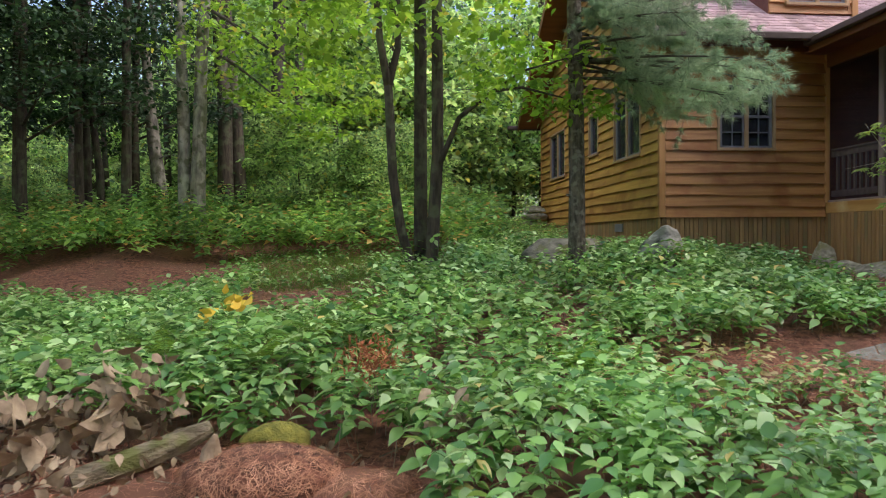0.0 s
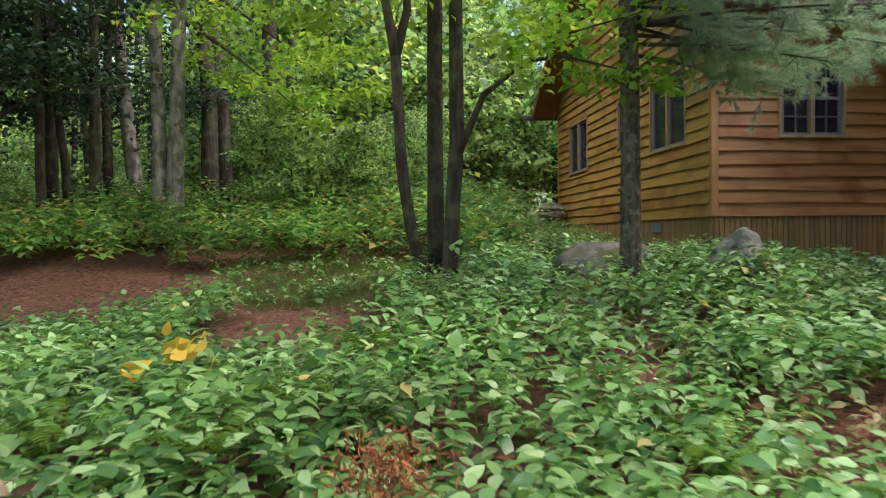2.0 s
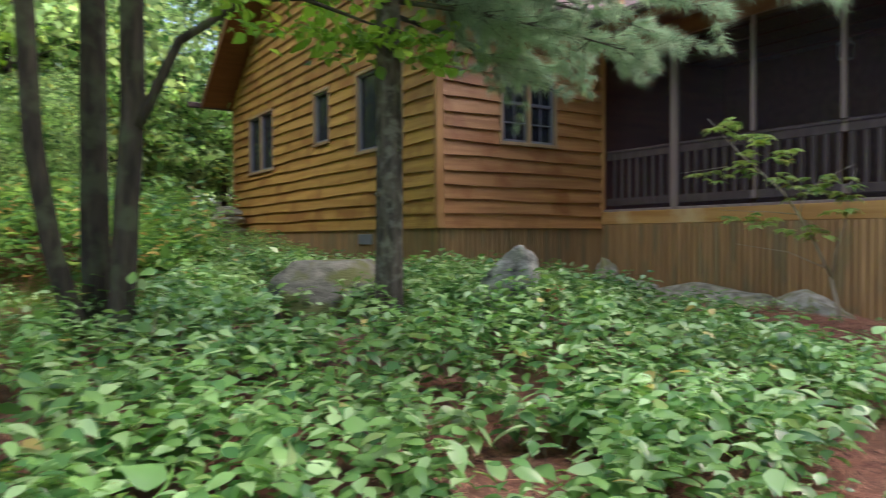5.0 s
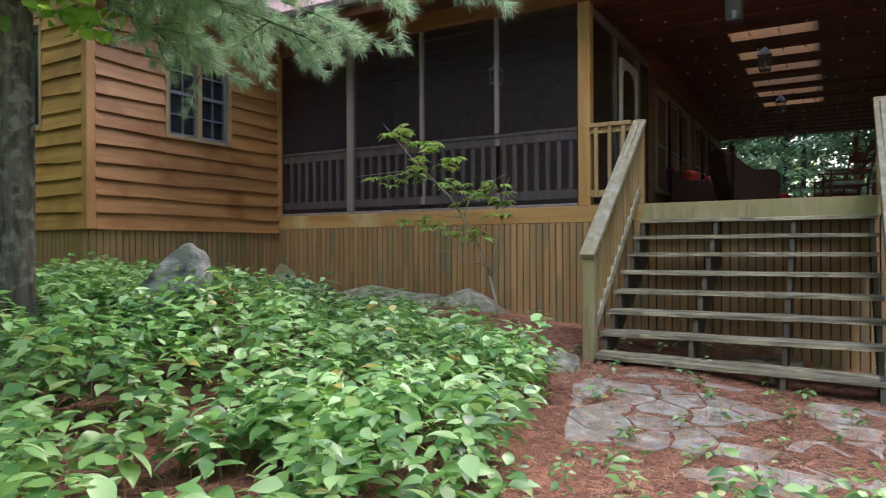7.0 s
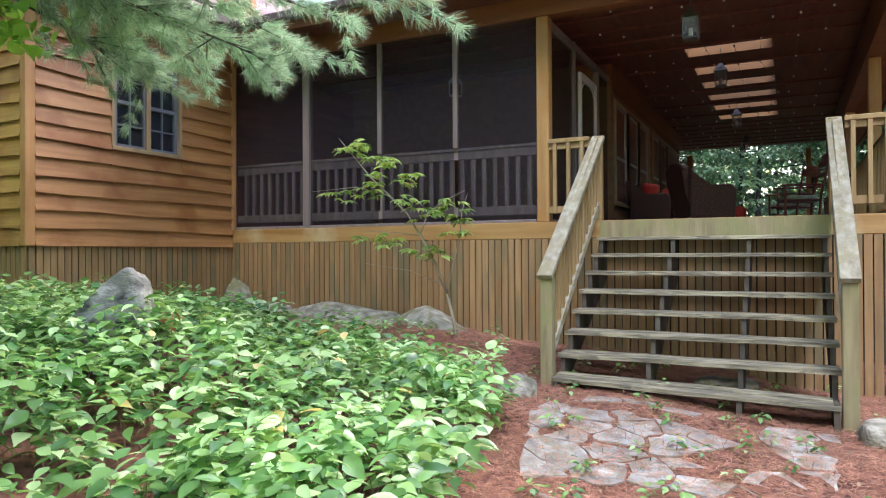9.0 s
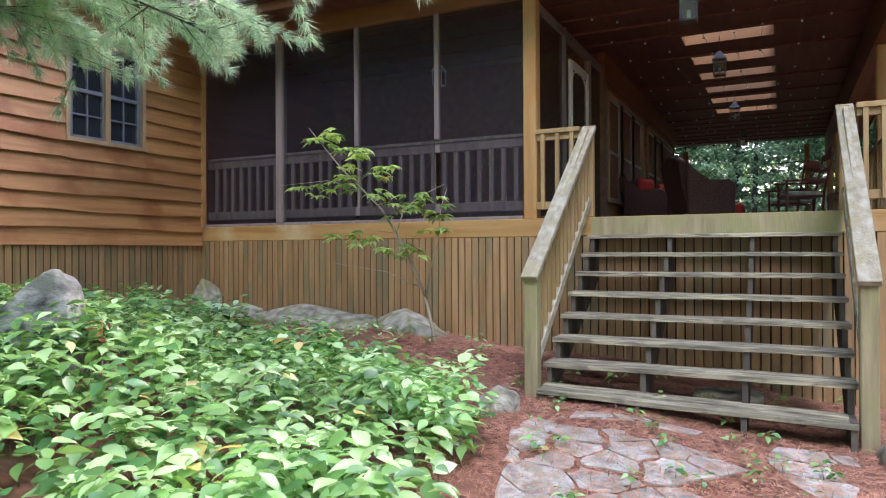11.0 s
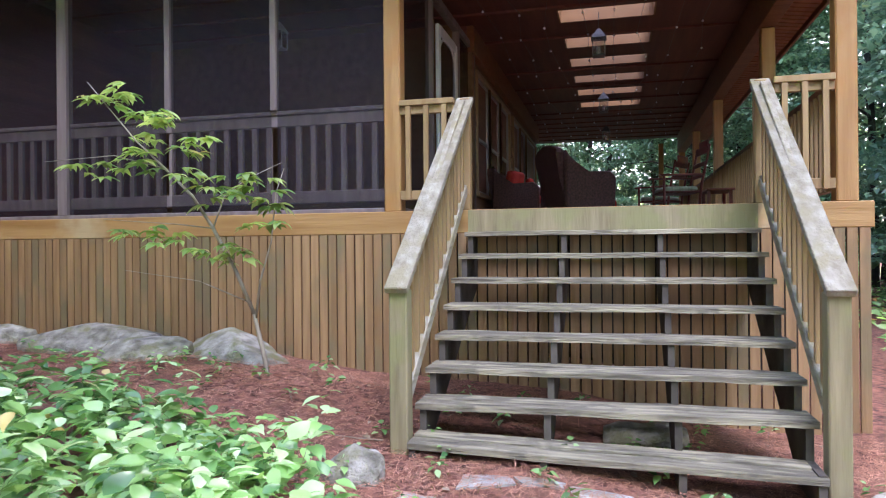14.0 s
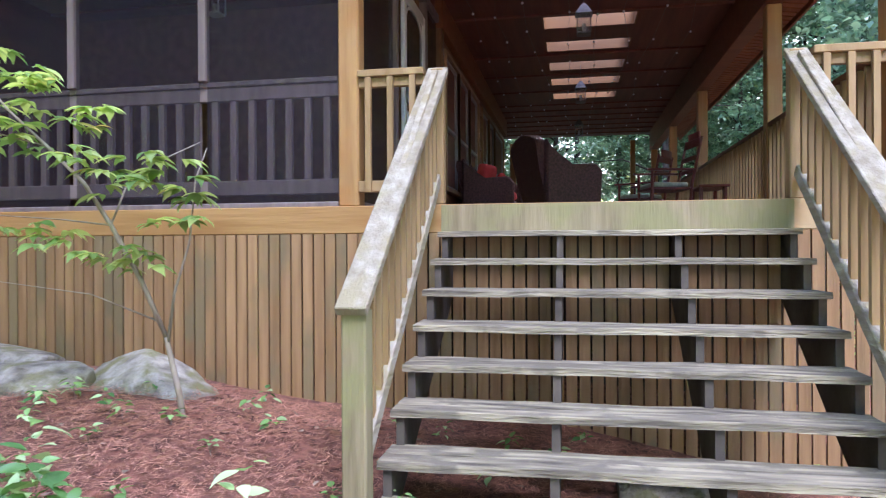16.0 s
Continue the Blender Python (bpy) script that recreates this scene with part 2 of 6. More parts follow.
M = {
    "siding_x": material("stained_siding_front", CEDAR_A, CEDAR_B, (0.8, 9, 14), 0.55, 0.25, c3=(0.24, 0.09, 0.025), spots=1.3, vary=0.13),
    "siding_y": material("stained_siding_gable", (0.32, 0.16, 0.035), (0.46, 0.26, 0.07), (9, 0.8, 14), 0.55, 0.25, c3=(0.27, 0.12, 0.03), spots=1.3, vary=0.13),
    "slat": material("stained_skirt_board", (0.23, 0.13, 0.052), (0.36, 0.22, 0.10), (14, 14, 1.0), 0.65, 0.3, c3=(0.21, 0.155, 0.075), spots=1.2, vary=0.13),
    "slat_back": material("shaded_skirt_board", (0.23, 0.105, 0.035), (0.37, 0.19, 0.075), (14, 14, 1.0), 0.65, 0.25, vary=0.22),
    "trim": material("tan_trim", (0.36, 0.17, 0.06), (0.48, 0.26, 0.11), (8, 8, 1.2), 0.5, 0.15, vary=0.08),
    "sash": material("brown_window_trim", (0.30, 0.19, 0.10), (0.40, 0.27, 0.16), (8, 8, 2), 0.45, 0.1, vary=0.05),
    "pane_frame": material("grey_sash_bar", (0.13, 0.13, 0.16), (0.19, 0.19, 0.23), (6, 6, 6), 0.4, 0.05, vary=0.05),
    "pale_sash": material("pale_sash_bar", (0.28, 0.27, 0.28), (0.36, 0.35, 0.36), (6, 6, 6), 0.4, 0.05, vary=0.05),
    "beige_rock": material("beige_lichen_rock", (0.24, 0.215, 0.165), (0.56, 0.52, 0.43), (9, 9, 9), 0.95, 1.2, c3=(0.25, 0.24, 0.11), spots=5, vary=0.08, detail=9),
    "post": material("honey_post", (0.34, 0.18, 0.06), (0.46, 0.27, 0.10), (14, 14, 1.0), 0.55, 0.2, c3=(0.40, 0.20, 0.06), spots=2, vary=0.08),
    "grey_post": material("weathered_screen_post", (0.145, 0.11, 0.105), (0.23, 0.18, 0.17), (14, 14, 1.0), 0.7, 0.2, vary=0.1),
    "rim": material("rim_board", (0.30, 0.155, 0.045), (0.42, 0.25, 0.09), (12, 0.8, 12), 0.55, 0.2, c3=(0.45, 0.33, 0.17), spots=1.5, vary=0.06),
    "rail": material("weathered_handrail", (0.24, 0.205, 0.135), (0.42, 0.38, 0.29), (2.5, 16, 16), 0.85, 0.6, c3=(0.29, 0.25, 0.15), spots=6, vary=0.08),
    "baluster": material("yellow_baluster", (0.27, 0.17, 0.065), (0.38, 0.26, 0.12), (14, 14, 1.2), 0.65, 0.2, vary=0.12),
    "newel": material("mossy_newel", (0.20, 0.165, 0.085), (0.35, 0.29, 0.165), (12, 12, 1.2), 0.8, 0.3, c3=(0.26, 0.24, 0.11), spots=3, vary=0.05),
    "tread": material("weathered_tread", (0.085, 0.072, 0.052), (0.38, 0.335, 0.225), (22, 2.2, 22), 0.9, 0.8, c3=(0.16, 0.14, 0.10), spots=5, vary=0.12),
    # stringer wood toned near-black, with the shade under the treads in the colour
    "stringer": material("shade_toned_stringer", (0.06, 0.05, 0.04), (0.12, 0.10, 0.08), (6, 6, 6), 0.85, 0.2, vary=0.1),
    "deck": material("deck_board", (0.20, 0.11, 0.06), (0.30, 0.18, 0.10), (1, 12, 12), 0.6, 0.2),
    "dark_wood": material("dark_ceiling_board", (0.115, 0.038, 0.03), (0.18, 0.062, 0.042), (0.8, 10, 10), 0.55, 0.2, vary=0.2),
    "well": material("honey_skylight_lining", (0.17, 0.085, 0.03), (0.25, 0.13, 0.048), (6, 1, 6), 0.5, 0.1),
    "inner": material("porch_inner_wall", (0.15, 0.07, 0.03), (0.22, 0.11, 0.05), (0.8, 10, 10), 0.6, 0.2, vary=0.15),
    # near-black that stands for the shade behind and below the skirt slats
    "dark": material("underfloor_shade", (0.02, 0.017, 0.014), (0.04, 0.032, 0.026), (2, 2, 2), 0.9, 0.0),
    # gloom of the unlit room is in this colour
    "room": material("room_gloom_wall", (0.06, 0.04, 0.03), (0.09, 0.06, 0.05), (2, 2, 2), 0.9, 0.0),
    "shingle": material("mauve_shingle", (0.30, 0.20, 0.22), (0.44, 0.31, 0.33), (10, 10, 10), 0.9, 0.4, c3=(0.24, 0.16, 0.17), spots=3, vary=0.2, island=True),
    "gutter": material("brown_gutter", (0.05, 0.035, 0.03), (0.08, 0.055, 0.05), (4, 4, 4), 0.4, 0.0),
    "fascia": material("stained_fascia", (0.17, 0.06, 0.022), (0.24, 0.095, 0.034), (8, 0.8, 8), 0.55, 0.15),
    "soffit": material("stained_soffit", (0.17, 0.06, 0.022), (0.24, 0.09, 0.032), (1, 9, 9), 0.6, 0.15),
    "bark": material("pine_bark", (0.045, 0.038, 0.032), (0.20, 0.165, 0.14), (22, 22, 5), 0.95, 1.0, c3=(0.24, 0.22, 0.19), spots=14, vary=0.1),
    "bark_dark": material("dark_wet_bark", (0.03, 0.024, 0.02), (0.10, 0.08, 0.065), (18, 18, 3), 0.95, 0.8, c3=(0.10, 0.11, 0.07), spots=5, vary=0.25),
    "bark_grey": material("pale_grey_bark", (0.13, 0.12, 0.11), (0.42, 0.39, 0.36), (11, 11, 4), 0.9, 0.8, c3=(0.12, 0.12, 0.085), spots=6, vary=0.1),
    "pale_twig": material("pale_smooth_bark", (0.30, 0.24, 0.17), (0.50, 0.43, 0.33), (16, 16, 5), 0.85, 0.2),
    "twig": material("bare_twig", (0.14, 0.10, 0.075), (0.30, 0.23, 0.17), (20, 20, 5), 0.9, 0.2),
    "soil": material("pine_needle_duff", (0.075, 0.034, 0.024), (0.36, 0.15, 0.10), (16, 16, 16), 0.95, 1.0, detail=12, c3=(0.21, 0.10, 0.065), spots=1.6, bscale=9.0),
    "rock": material("lichen_rock", (0.15, 0.135, 0.10), (0.48, 0.44, 0.36), (9, 9, 9), 0.95, 1.2, c3=(0.24, 0.23, 0.12), spots=5, vary=0.12, detail=9),
    "mossy": material("mossy_boulder", (0.09, 0.09, 0.075), (0.26, 0.25, 0.22), (7, 7, 12), 0.95, 0.9, c3=(0.13, 0.14, 0.05), spots=3, vary=0.05, detail=9),
    "pale_rock": material("white_streaked_rock", (0.045, 0.045, 0.042), (0.56, 0.55, 0.53), (5, 5, 9), 0.8, 0.9, c3=(0.13, 0.14, 0.11), spots=3, vary=0.05, detail=9),
    "flag": material("flagstone_surface", (0.22, 0.22, 0.205), (0.50, 0.495, 0.46), (7, 7, 7), 0.9, 0.9, c3=(0.30, 0.27, 0.21), spots=6, vary=0.15, detail=9),
    "wicker": material("dark_wicker", (0.055, 0.022, 0.02), (0.13, 0.055, 0.05), (40, 40, 40), 0.6, 0.6, vary=0.1),
    "red": material("red_cushion", (0.40, 0.02, 0.02), (0.55, 0.05, 0.04), (6, 6, 6), 0.85, 0.1),
    "cushion": material("green_striped_cushion", (0.30, 0.33, 0.24), (0.50, 0.52, 0.42), (4, 30, 4), 0.9, 0.1),
    "maroon": material("maroon_painted_wood", (0.13, 0.03, 0.025), (0.20, 0.05, 0.04), (6, 6, 6), 0.4, 0.1),
    "white": material("grey_white_paint", (0.55, 0.54, 0.55), (0.66, 0.65, 0.66), (5, 5, 5), 0.5, 0.05),
    "tin": material("dark_tin", (0.10, 0.10, 0.11), (0.22, 0.22, 0.23), (8, 8, 8), 0.5, 0.1, metal=0.6),
    "bulb": material("clear_bulb", (0.7, 0.7, 0.75), (0.85, 0.85, 0.9), (5, 5, 5), 0.15, 0.0),
    "dead": material("withered_leaf", (0.16, 0.11, 0.07), (0.46, 0.36, 0.25), (8, 8, 8), 0.9, 0.3, island=True),
    "rust": material("rust_fern", (0.30, 0.10, 0.04), (0.45, 0.18, 0.08), (8, 8, 8), 0.9, 0.1, island=True),
    "yellow": material("yellow_leaf", (0.60, 0.40, 0.03), (0.72, 0.55, 0.08), (8, 8, 8), 0.6, 0.1, island=True),
    "moss": material("moss_mat", (0.12, 0.12, 0.02), (0.28, 0.26, 0.05), (20, 20, 20), 0.95, 0.8),
    "log": material("rotten_log", (0.10, 0.08, 0.05), (0.30, 0.25, 0.17), (4, 20, 20), 0.95, 0.8, c3=(0.15, 0.16, 0.05), spots=4),
    "needle_litter": material("fallen_needle", (0.30, 0.12, 0.07), (0.60, 0.31, 0.20), (8, 8, 8), 0.9, 0.0, island=True, vary=0.4),
    # light tone paled towards blue: the sky's sheen on the leaves is in the colour
    "bed_leaf": leaf_material("bed_leaf", (0.07, 0.18, 0.06), (0.48, 0.66, 0.34), (0.60, 0.50, 0.18), 0.006, 0.24, 0.26, 0.22, (0.24, 0.43, 0.13)),
    "pale_leaf": leaf_material("pale_leaf", (0.30, 0.36, 0.12), (0.60, 0.52, 0.28), (0.45, 0.20, 0.12), 0.2, 0.3),
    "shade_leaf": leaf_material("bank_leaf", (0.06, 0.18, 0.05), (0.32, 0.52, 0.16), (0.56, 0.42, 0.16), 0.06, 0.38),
    "maple": leaf_material("broad_leaf", (0.10, 0.24, 0.04), (0.34, 0.54, 0.12), (0.50, 0.50, 0.12), 0.02, 0.5),
    "young_leaf": leaf_material("young_leaf", (0.16, 0.32, 0.08), (0.52, 0.66, 0.22), (0.60, 0.55, 0.2), 0.03, 0.4),
    "forest": leaf_material("forest_leaf", (0.03, 0.11, 0.035), (0.50, 0.70, 0.30), (0.50, 0.54, 0.16), 0.04, 0.5, 0.45, 0.45),
    "conifer": leaf_material("conifer_leaf", (0.10, 0.20, 0.12), (0.24, 0.37, 0.20), (0.2, 0.3, 0.12), 0.02, 0.35),
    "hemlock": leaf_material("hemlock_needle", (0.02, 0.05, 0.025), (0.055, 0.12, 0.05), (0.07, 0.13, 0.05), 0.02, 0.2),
    "needle": leaf_material("pine_needle", (0.12, 0.21, 0.13), (0.42, 0.54, 0.36), (0.40, 0.35, 0.18), 0.01, 0.32),
    "fern": leaf_material("fern_frond", (0.06, 0.14, 0.02), (0.14, 0.26, 0.04), (0.25, 0.25, 0.05), 0.02, 0.35),
}


def glass(name, tint, rough=0.02, clear=0.5):
    m = bpy.data.materials.new(name)
    m.use_nodes = True
    n, l = m.node_tree.nodes, m.node_tree.links
    b = n["Principled BSDF"]
    b.inputs["Base Color"].default_value, b.inputs["Roughness"].default_value = (*tint, 1), rough
    tr, mx = n.new("ShaderNodeBsdfTransparent"), n.new("ShaderNodeMixShader")
    mx.inputs[0].default_value = clear
    l.new(b.outputs[0], mx.inputs[1]), l.new(tr.outputs[0], mx.inputs[2])
    l.new(mx.outputs[0], n["Material Output"].inputs["Surface"])
    return m


M["glass"] = glass("window_glass", (0.03, 0.035, 0.045), 0.05, 0.35)
# panes coloured dark blue in place of the sky they reflect
M["porch_glass"] = glass("sky_tinted_porch_glass", (0.045, 0.055, 0.085), 0.12, 0.08)
M["screen"] = glass("insect_screen", (0.022, 0.017, 0.026), 0.7, 0.74)
M["lamp_glass"] = glass("lantern_glass", (0.32, 0.36, 0.42), 0.1, 0.72)


# ---- mesh helpers ----
def box(bm, x0, x1, y0, y1, z0, z1):
    v = [bm.verts.new((x, y, z)) for x in (x0, x1) for y in (y0, y1) for z in (z0, z1)]
    for f in ((0, 1, 3, 2), (4, 6, 7, 5), (0, 4, 5, 1), (2, 3, 7, 6), (0, 2, 6, 4), (1, 5, 7, 3)):
        bm.faces.new([v[i] for i in f])
    return v


def finish(name, bm, mat, parent=None, label="", bevel=0.0, smooth=False, kind=""):
    if bevel:
        bmesh.ops.bevel(bm, geom=bm.edges[:], offset=bevel, segments=1, affect="EDGES", profile=0.6)
    bmesh.ops.recalc_face_normals(bm, faces=bm.faces[:])
    me = bpy.data.meshes.new(name)
    bm.to_mesh(me), bm.free()
    if smooth:
        me.shade_smooth()
    me.materials.append(mat)
    ob = new(name, me)
    ob.parent = parent
    if label or kind:
        tagged(ob, label, kind=kind)
    return ob


def part_box(name, x0, x1, y0, y1, z0, z1, mat, parent=None, label="", bevel=0.006, kind=""):
    bm = bmesh.new()
    box(bm, min(x0, x1), max(x0, x1), min(y0, y1), max(y0, y1), min(z0, z1), max(z0, z1))
    return finish(name, bm, mat, parent, label, bevel, kind=kind)


def beam(bm, a, b, w, h, up=(0, 0, 1)):
    """A square bar from a to b, w wide and h high."""
    a, b, up = Vector(a), Vector(b), Vector(up)
    d = (b - a).normalized()
    s = d.cross(up).normalized()
    u = s.cross(d)
    v = [bm.verts.new(p + s * i * w / 2 + u * j * h / 2) for p in (a, b) for i, j in ((-1, -1), (1, -1), (1, 1), (-1, 1))]
    for f in ((0, 1, 2, 3), (7, 6, 5, 4), (0, 4, 5, 1), (1, 5, 6, 2), (2, 6, 7, 3), (3, 7, 4, 0)):
        bm.faces.new([v[i] for i in f])


def part_beam(name, a, b, w, h, mat, parent, label="", bevel=0.005):
    bm = bmesh.new()
    beam(bm, a, b, w, h, (0, 0, 1) if abs(b[2] - a[2]) < 0.9 * (Vector(b) - Vector(a)).length else (1, 0, 0))
    return finish(name, bm, mat, parent, label, bevel)


def tube(bm, pts, radii, sides=8, rough=0.0, rng=random):
    """A round limb through pts."""
    rings = []
    pts = [Vector(p) for p in pts]
    for i, p in enumerate(pts):
        d = (pts[min(i + 1, len(pts) - 1)] - pts[max(i - 1, 0)]).normalized()
        s = d.cross(Vector((0.3, 0.9, 0.1))).normalized()
        u = s.cross(d)
        rings.append([bm.verts.new(p + (s * math.cos(k) + u * math.sin(k)) * radii[i] * (1 + rough * (rng.random() - 0.5))) for k in [2 * math.pi * j / sides for j in range(sides)]])
    for a, b in zip(rings, rings[1:]):
        for j in range(sides):
            bm.faces.new((a[j], a[(j + 1) % sides], b[(j + 1) % sides], b[j]))
    bm.faces.new(rings[-1])
    bm.faces.new(rings[0][::-1])


def empty(name, place, label, category, group=""):
    e = new(name)
    e.location = place
    e.empty_display_size = 0.2
    return tagged(e, label, category, group)


def adopt(parent, *obs):
    """Parts built in world places keep them under their parent."""
    for o in obs:
        o.parent = parent
        o.matrix_parent_inverse = Matrix.Translation(parent.location).inverted()


def thing(name, place, label, category, build, group=""):
    """A thing: an Empty with the parts that build() makes at world places."""
    e = empty(name, place, label, category, group)
    before = set(scene.objects)
    build()
    adopt(e, *[o for o in scene.objects if o not in before and o.parent is None])
    return e


LEAF_ROWS = ((0.10, 0.24, 0.03), (0.28, 0.49, 0.055), (0.48, 0.47, 0.04), (0.68, 0.33, 0.0), (0.86, 0.14, -0.07))
LEAF = np.array([(0, 0, 0)] + [p for t, w, z in LEAF_ROWS for p in ((t, -w, z), (t, 0, z - 0.045), (t, w, z))] + [(1, 0, -0.18)])
LEAF_F = [(0, 1, 2), (0, 2, 3)] + [f for k in range(1, 13, 3) for f in ((k, k + 3, k + 4, k + 1), (k + 1, k + 4, k + 5, k + 2))] + [(13, 16, 14), (14, 16, 15)]
CHIP = np.array([(0, 0, 0), (0.45, -0.45, 0.08), (1, 0, -0.1), (0.45, 0.45, 0.08)])
CHIP_F = [(0, 1, 2), (0, 2, 3)]
NEEDLE = np.array([(0, -0.5, 0), (0, 0.5, 0), (1, 0, 0)])
NEEDLE_F = [(0, 1, 2)]
rs = np.random.RandomState(7)


def leaves(name, P, D, N, L, W, mat, parent=None, shape="chip", kind="", label=""):
    """Many leaves as one mesh: places, ways, upper sides, lengths, widths."""
    T, F = {"leaf": (LEAF, LEAF_F), "chip": (CHIP, CHIP_F), "needle": (NEEDLE, NEEDLE_F)}[shape]
    D = D / np.linalg.norm(D, axis=1, keepdims=True)
    S = np.cross(N, D)
    S /= np.linalg.norm(S, axis=1, keepdims=True) + 1e-9
    U = np.cross(D, S)
    V = P[:, None] + T[None, :, 0, None] * (D * L[:, None])[:, None] + T[None, :, 1, None] * (S * W[:, None])[:, None] + T[None, :, 2, None] * (U * L[:, None])[:, None]
    n, k = len(P), len(T)
    me = bpy.data.meshes.new(name)
    sizes = np.array([len(f) for f in F])
    flat = np.concatenate([np.array(f) for f in F])
    loops = (np.arange(n)[:, None] * k + flat[None]).ravel()
    me.vertices.add(n * k)
    me.vertices.foreach_set("co", V.reshape(-1).astype(np.float32))
    me.loops.add(len(loops))
    me.loops.foreach_set("vertex_index", loops.astype(np.int32))
    me.polygons.add(n * len(F))
    allsizes = np.tile(sizes, n)
    me.polygons.foreach_set("loop_start", np.concatenate(([0], np.cumsum(allsizes)[:-1])).astype(np.int32))
    me.update(calc_edges=True)
    me.materials.append(mat)
    ob = new(name, me)
    ob.parent = parent
    if kind or label:
        tagged(ob, label, kind=kind)
    return ob


def rand_dirs(n, flat=1.0):
    v = rs.normal(size=(n, 3))
    v[:, 2] *= flat
    return v / np.linalg.norm(v, axis=1, keepdims=True)


# ---- ground ----
G_PTS = np.array([(0, 0, 0), (0, 2, .12), (.3, 3.8, .35), (.5, 4, .4), (-.8, 5.1, .6), (-4, 5, .4), (-8, 6, .3), (-3.5, 8, .48), (-3.5, 9, .6), (-8, 8, .38), (-6, 10, .62), (-3.4, 11, .9), (-3.5, 12.1, 1.18), (-8, 12.1, 1.08), (-4, 13, 1.5), (-9, 13.3, 1.45), (-1, 9.3, .95),
                  (.8, 9.3, 1.2), (0, 12, 1.2), (-4, 14.3, 1.72), (-9, 14.8, 1.7), (-4, 16, 2.0), (-9, 17, 2.05), (1, 15, 1.95), (0, 13.6, 1.55), (-4, 19, 2.15), (0, 20, 2.35), (-9, 20, 2.2), (2.4, 7.6, 1.02), (3.9, 8.1, 1.15), (2.2, 6.7, .75), (.9, 5.7, .68), (3.1, 6.6, .8), (4.4, 6.4, .75), (2.3, 4.6, .42)])
G_PTS = np.vstack((G_PTS, np.array([(5.2, 11.4, 1.2), (5.2, 16.8, 1.6), (5.2, 20, 1.9), (8.2, 11, 1.08), (8.2, 8.6, 1.05), (8.2, 6.7, .8), (6.9, 7.2, 1.08), (7.6, 8.2, 1.03), (8.2, 3.3, .5), (6.4, 6, .68),
                  (6.4, 3.7, .55), (4.3, 5.2, .5), (4.2, 3, .35), (8, 0, .2), (0, -6, -.2), (20, 3, .3), (-20, 20, 1.8), (-20, 0, .3), (40, -20, -.5), (-30, 45, 2.5), (30, 40, 2.5), (0, -30, -.5), (-80, 60, 3), (80, 60, 3), (0, 100, 3.5), (300, 0, 0), (-300, 0, 1), (0, 300, 5), (0, -300, 0)])))


def ground(x, y):
    x, y = np.atleast_1d(np.asarray(x, float)), np.atleast_1d(np.asarray(y, float))
    d = (x[:, None] - G_PTS[None, :, 0]) ** 2 + (y[:, None] - G_PTS[None, :, 1]) ** 2
    w = 1 / (d + 0.35) ** 1.6
    z = (w * G_PTS[None, :, 2]).sum(1) / w.sum(1)
    rough = 1 - 0.85 * np.exp(-((x - 5.2) ** 2 + (y - 4.8) ** 2) / 1.6)
    return z + rough * 0.025 * np.sin(x * 2.3 + 1) * np.sin(y * 2.9) + rough * 0.012 * np.sin(x * 7 + y * 3) * np.sin(y * 6.1)


def gz(x, y):
    return float(ground(x, y)[0])


def build_ground():
    ax = np.concatenate((-np.geomspace(400, 9, 22), np.arange(-8.75, 9.8, 0.22), np.geomspace(10, 400, 22)))
    ay = np.concatenate((-np.geomspace(400, 2, 20), np.arange(-1.75, 21, 0.22), np.geomspace(21.5, 400, 20)))
    X, Y = np.meshgrid(ax, ay, indexing="ij")
    Z = ground(X.ravel(), Y.ravel())
    nx, ny = X.shape
    i = np.arange((nx - 1) * (ny - 1))
    a = (i // (ny - 1)) * ny + i % (ny - 1)
    me = bpy.data.meshes.new("ground")
    me.from_pydata(np.stack((X.ravel(), Y.ravel(), Z), 1).tolist(), [], np.stack((a, a + ny, a + ny + 1, a + 1), 1).tolist())
    me.shade_smooth()
    me.materials.append(M["soil"])
    tagged(new("ground", me), "reddish forest floor covered with fallen pine needles", "ground", kind="structure")


build_ground()

# ---- the cabin: plan numbers ----
G, W, D = 5.18, 11.40, 8.22          # gable wall x, front wall y, porch front x
FAR = 20.1                            # far corner of the gable wall
Z0, DECK = 1.97, 2.22                 # foot of the siding, deck height
EAVE, RIDGE_Y, SLOPE = 4.97, 15.75, 0.72
STEP_L, STEP_R = 5.965, 3.72           # the stairs' two sides
POST_Y, RIGHT = 6.635, 3.10           # honey posts
CEIL = 4.85
HALL_Y, HALL_X, HALL_END, END_X = 6.60, 11.5, 19.4, 21.6


def structure(ob, label, category="wall"):
    return tagged(ob, label, category, kind="structure")


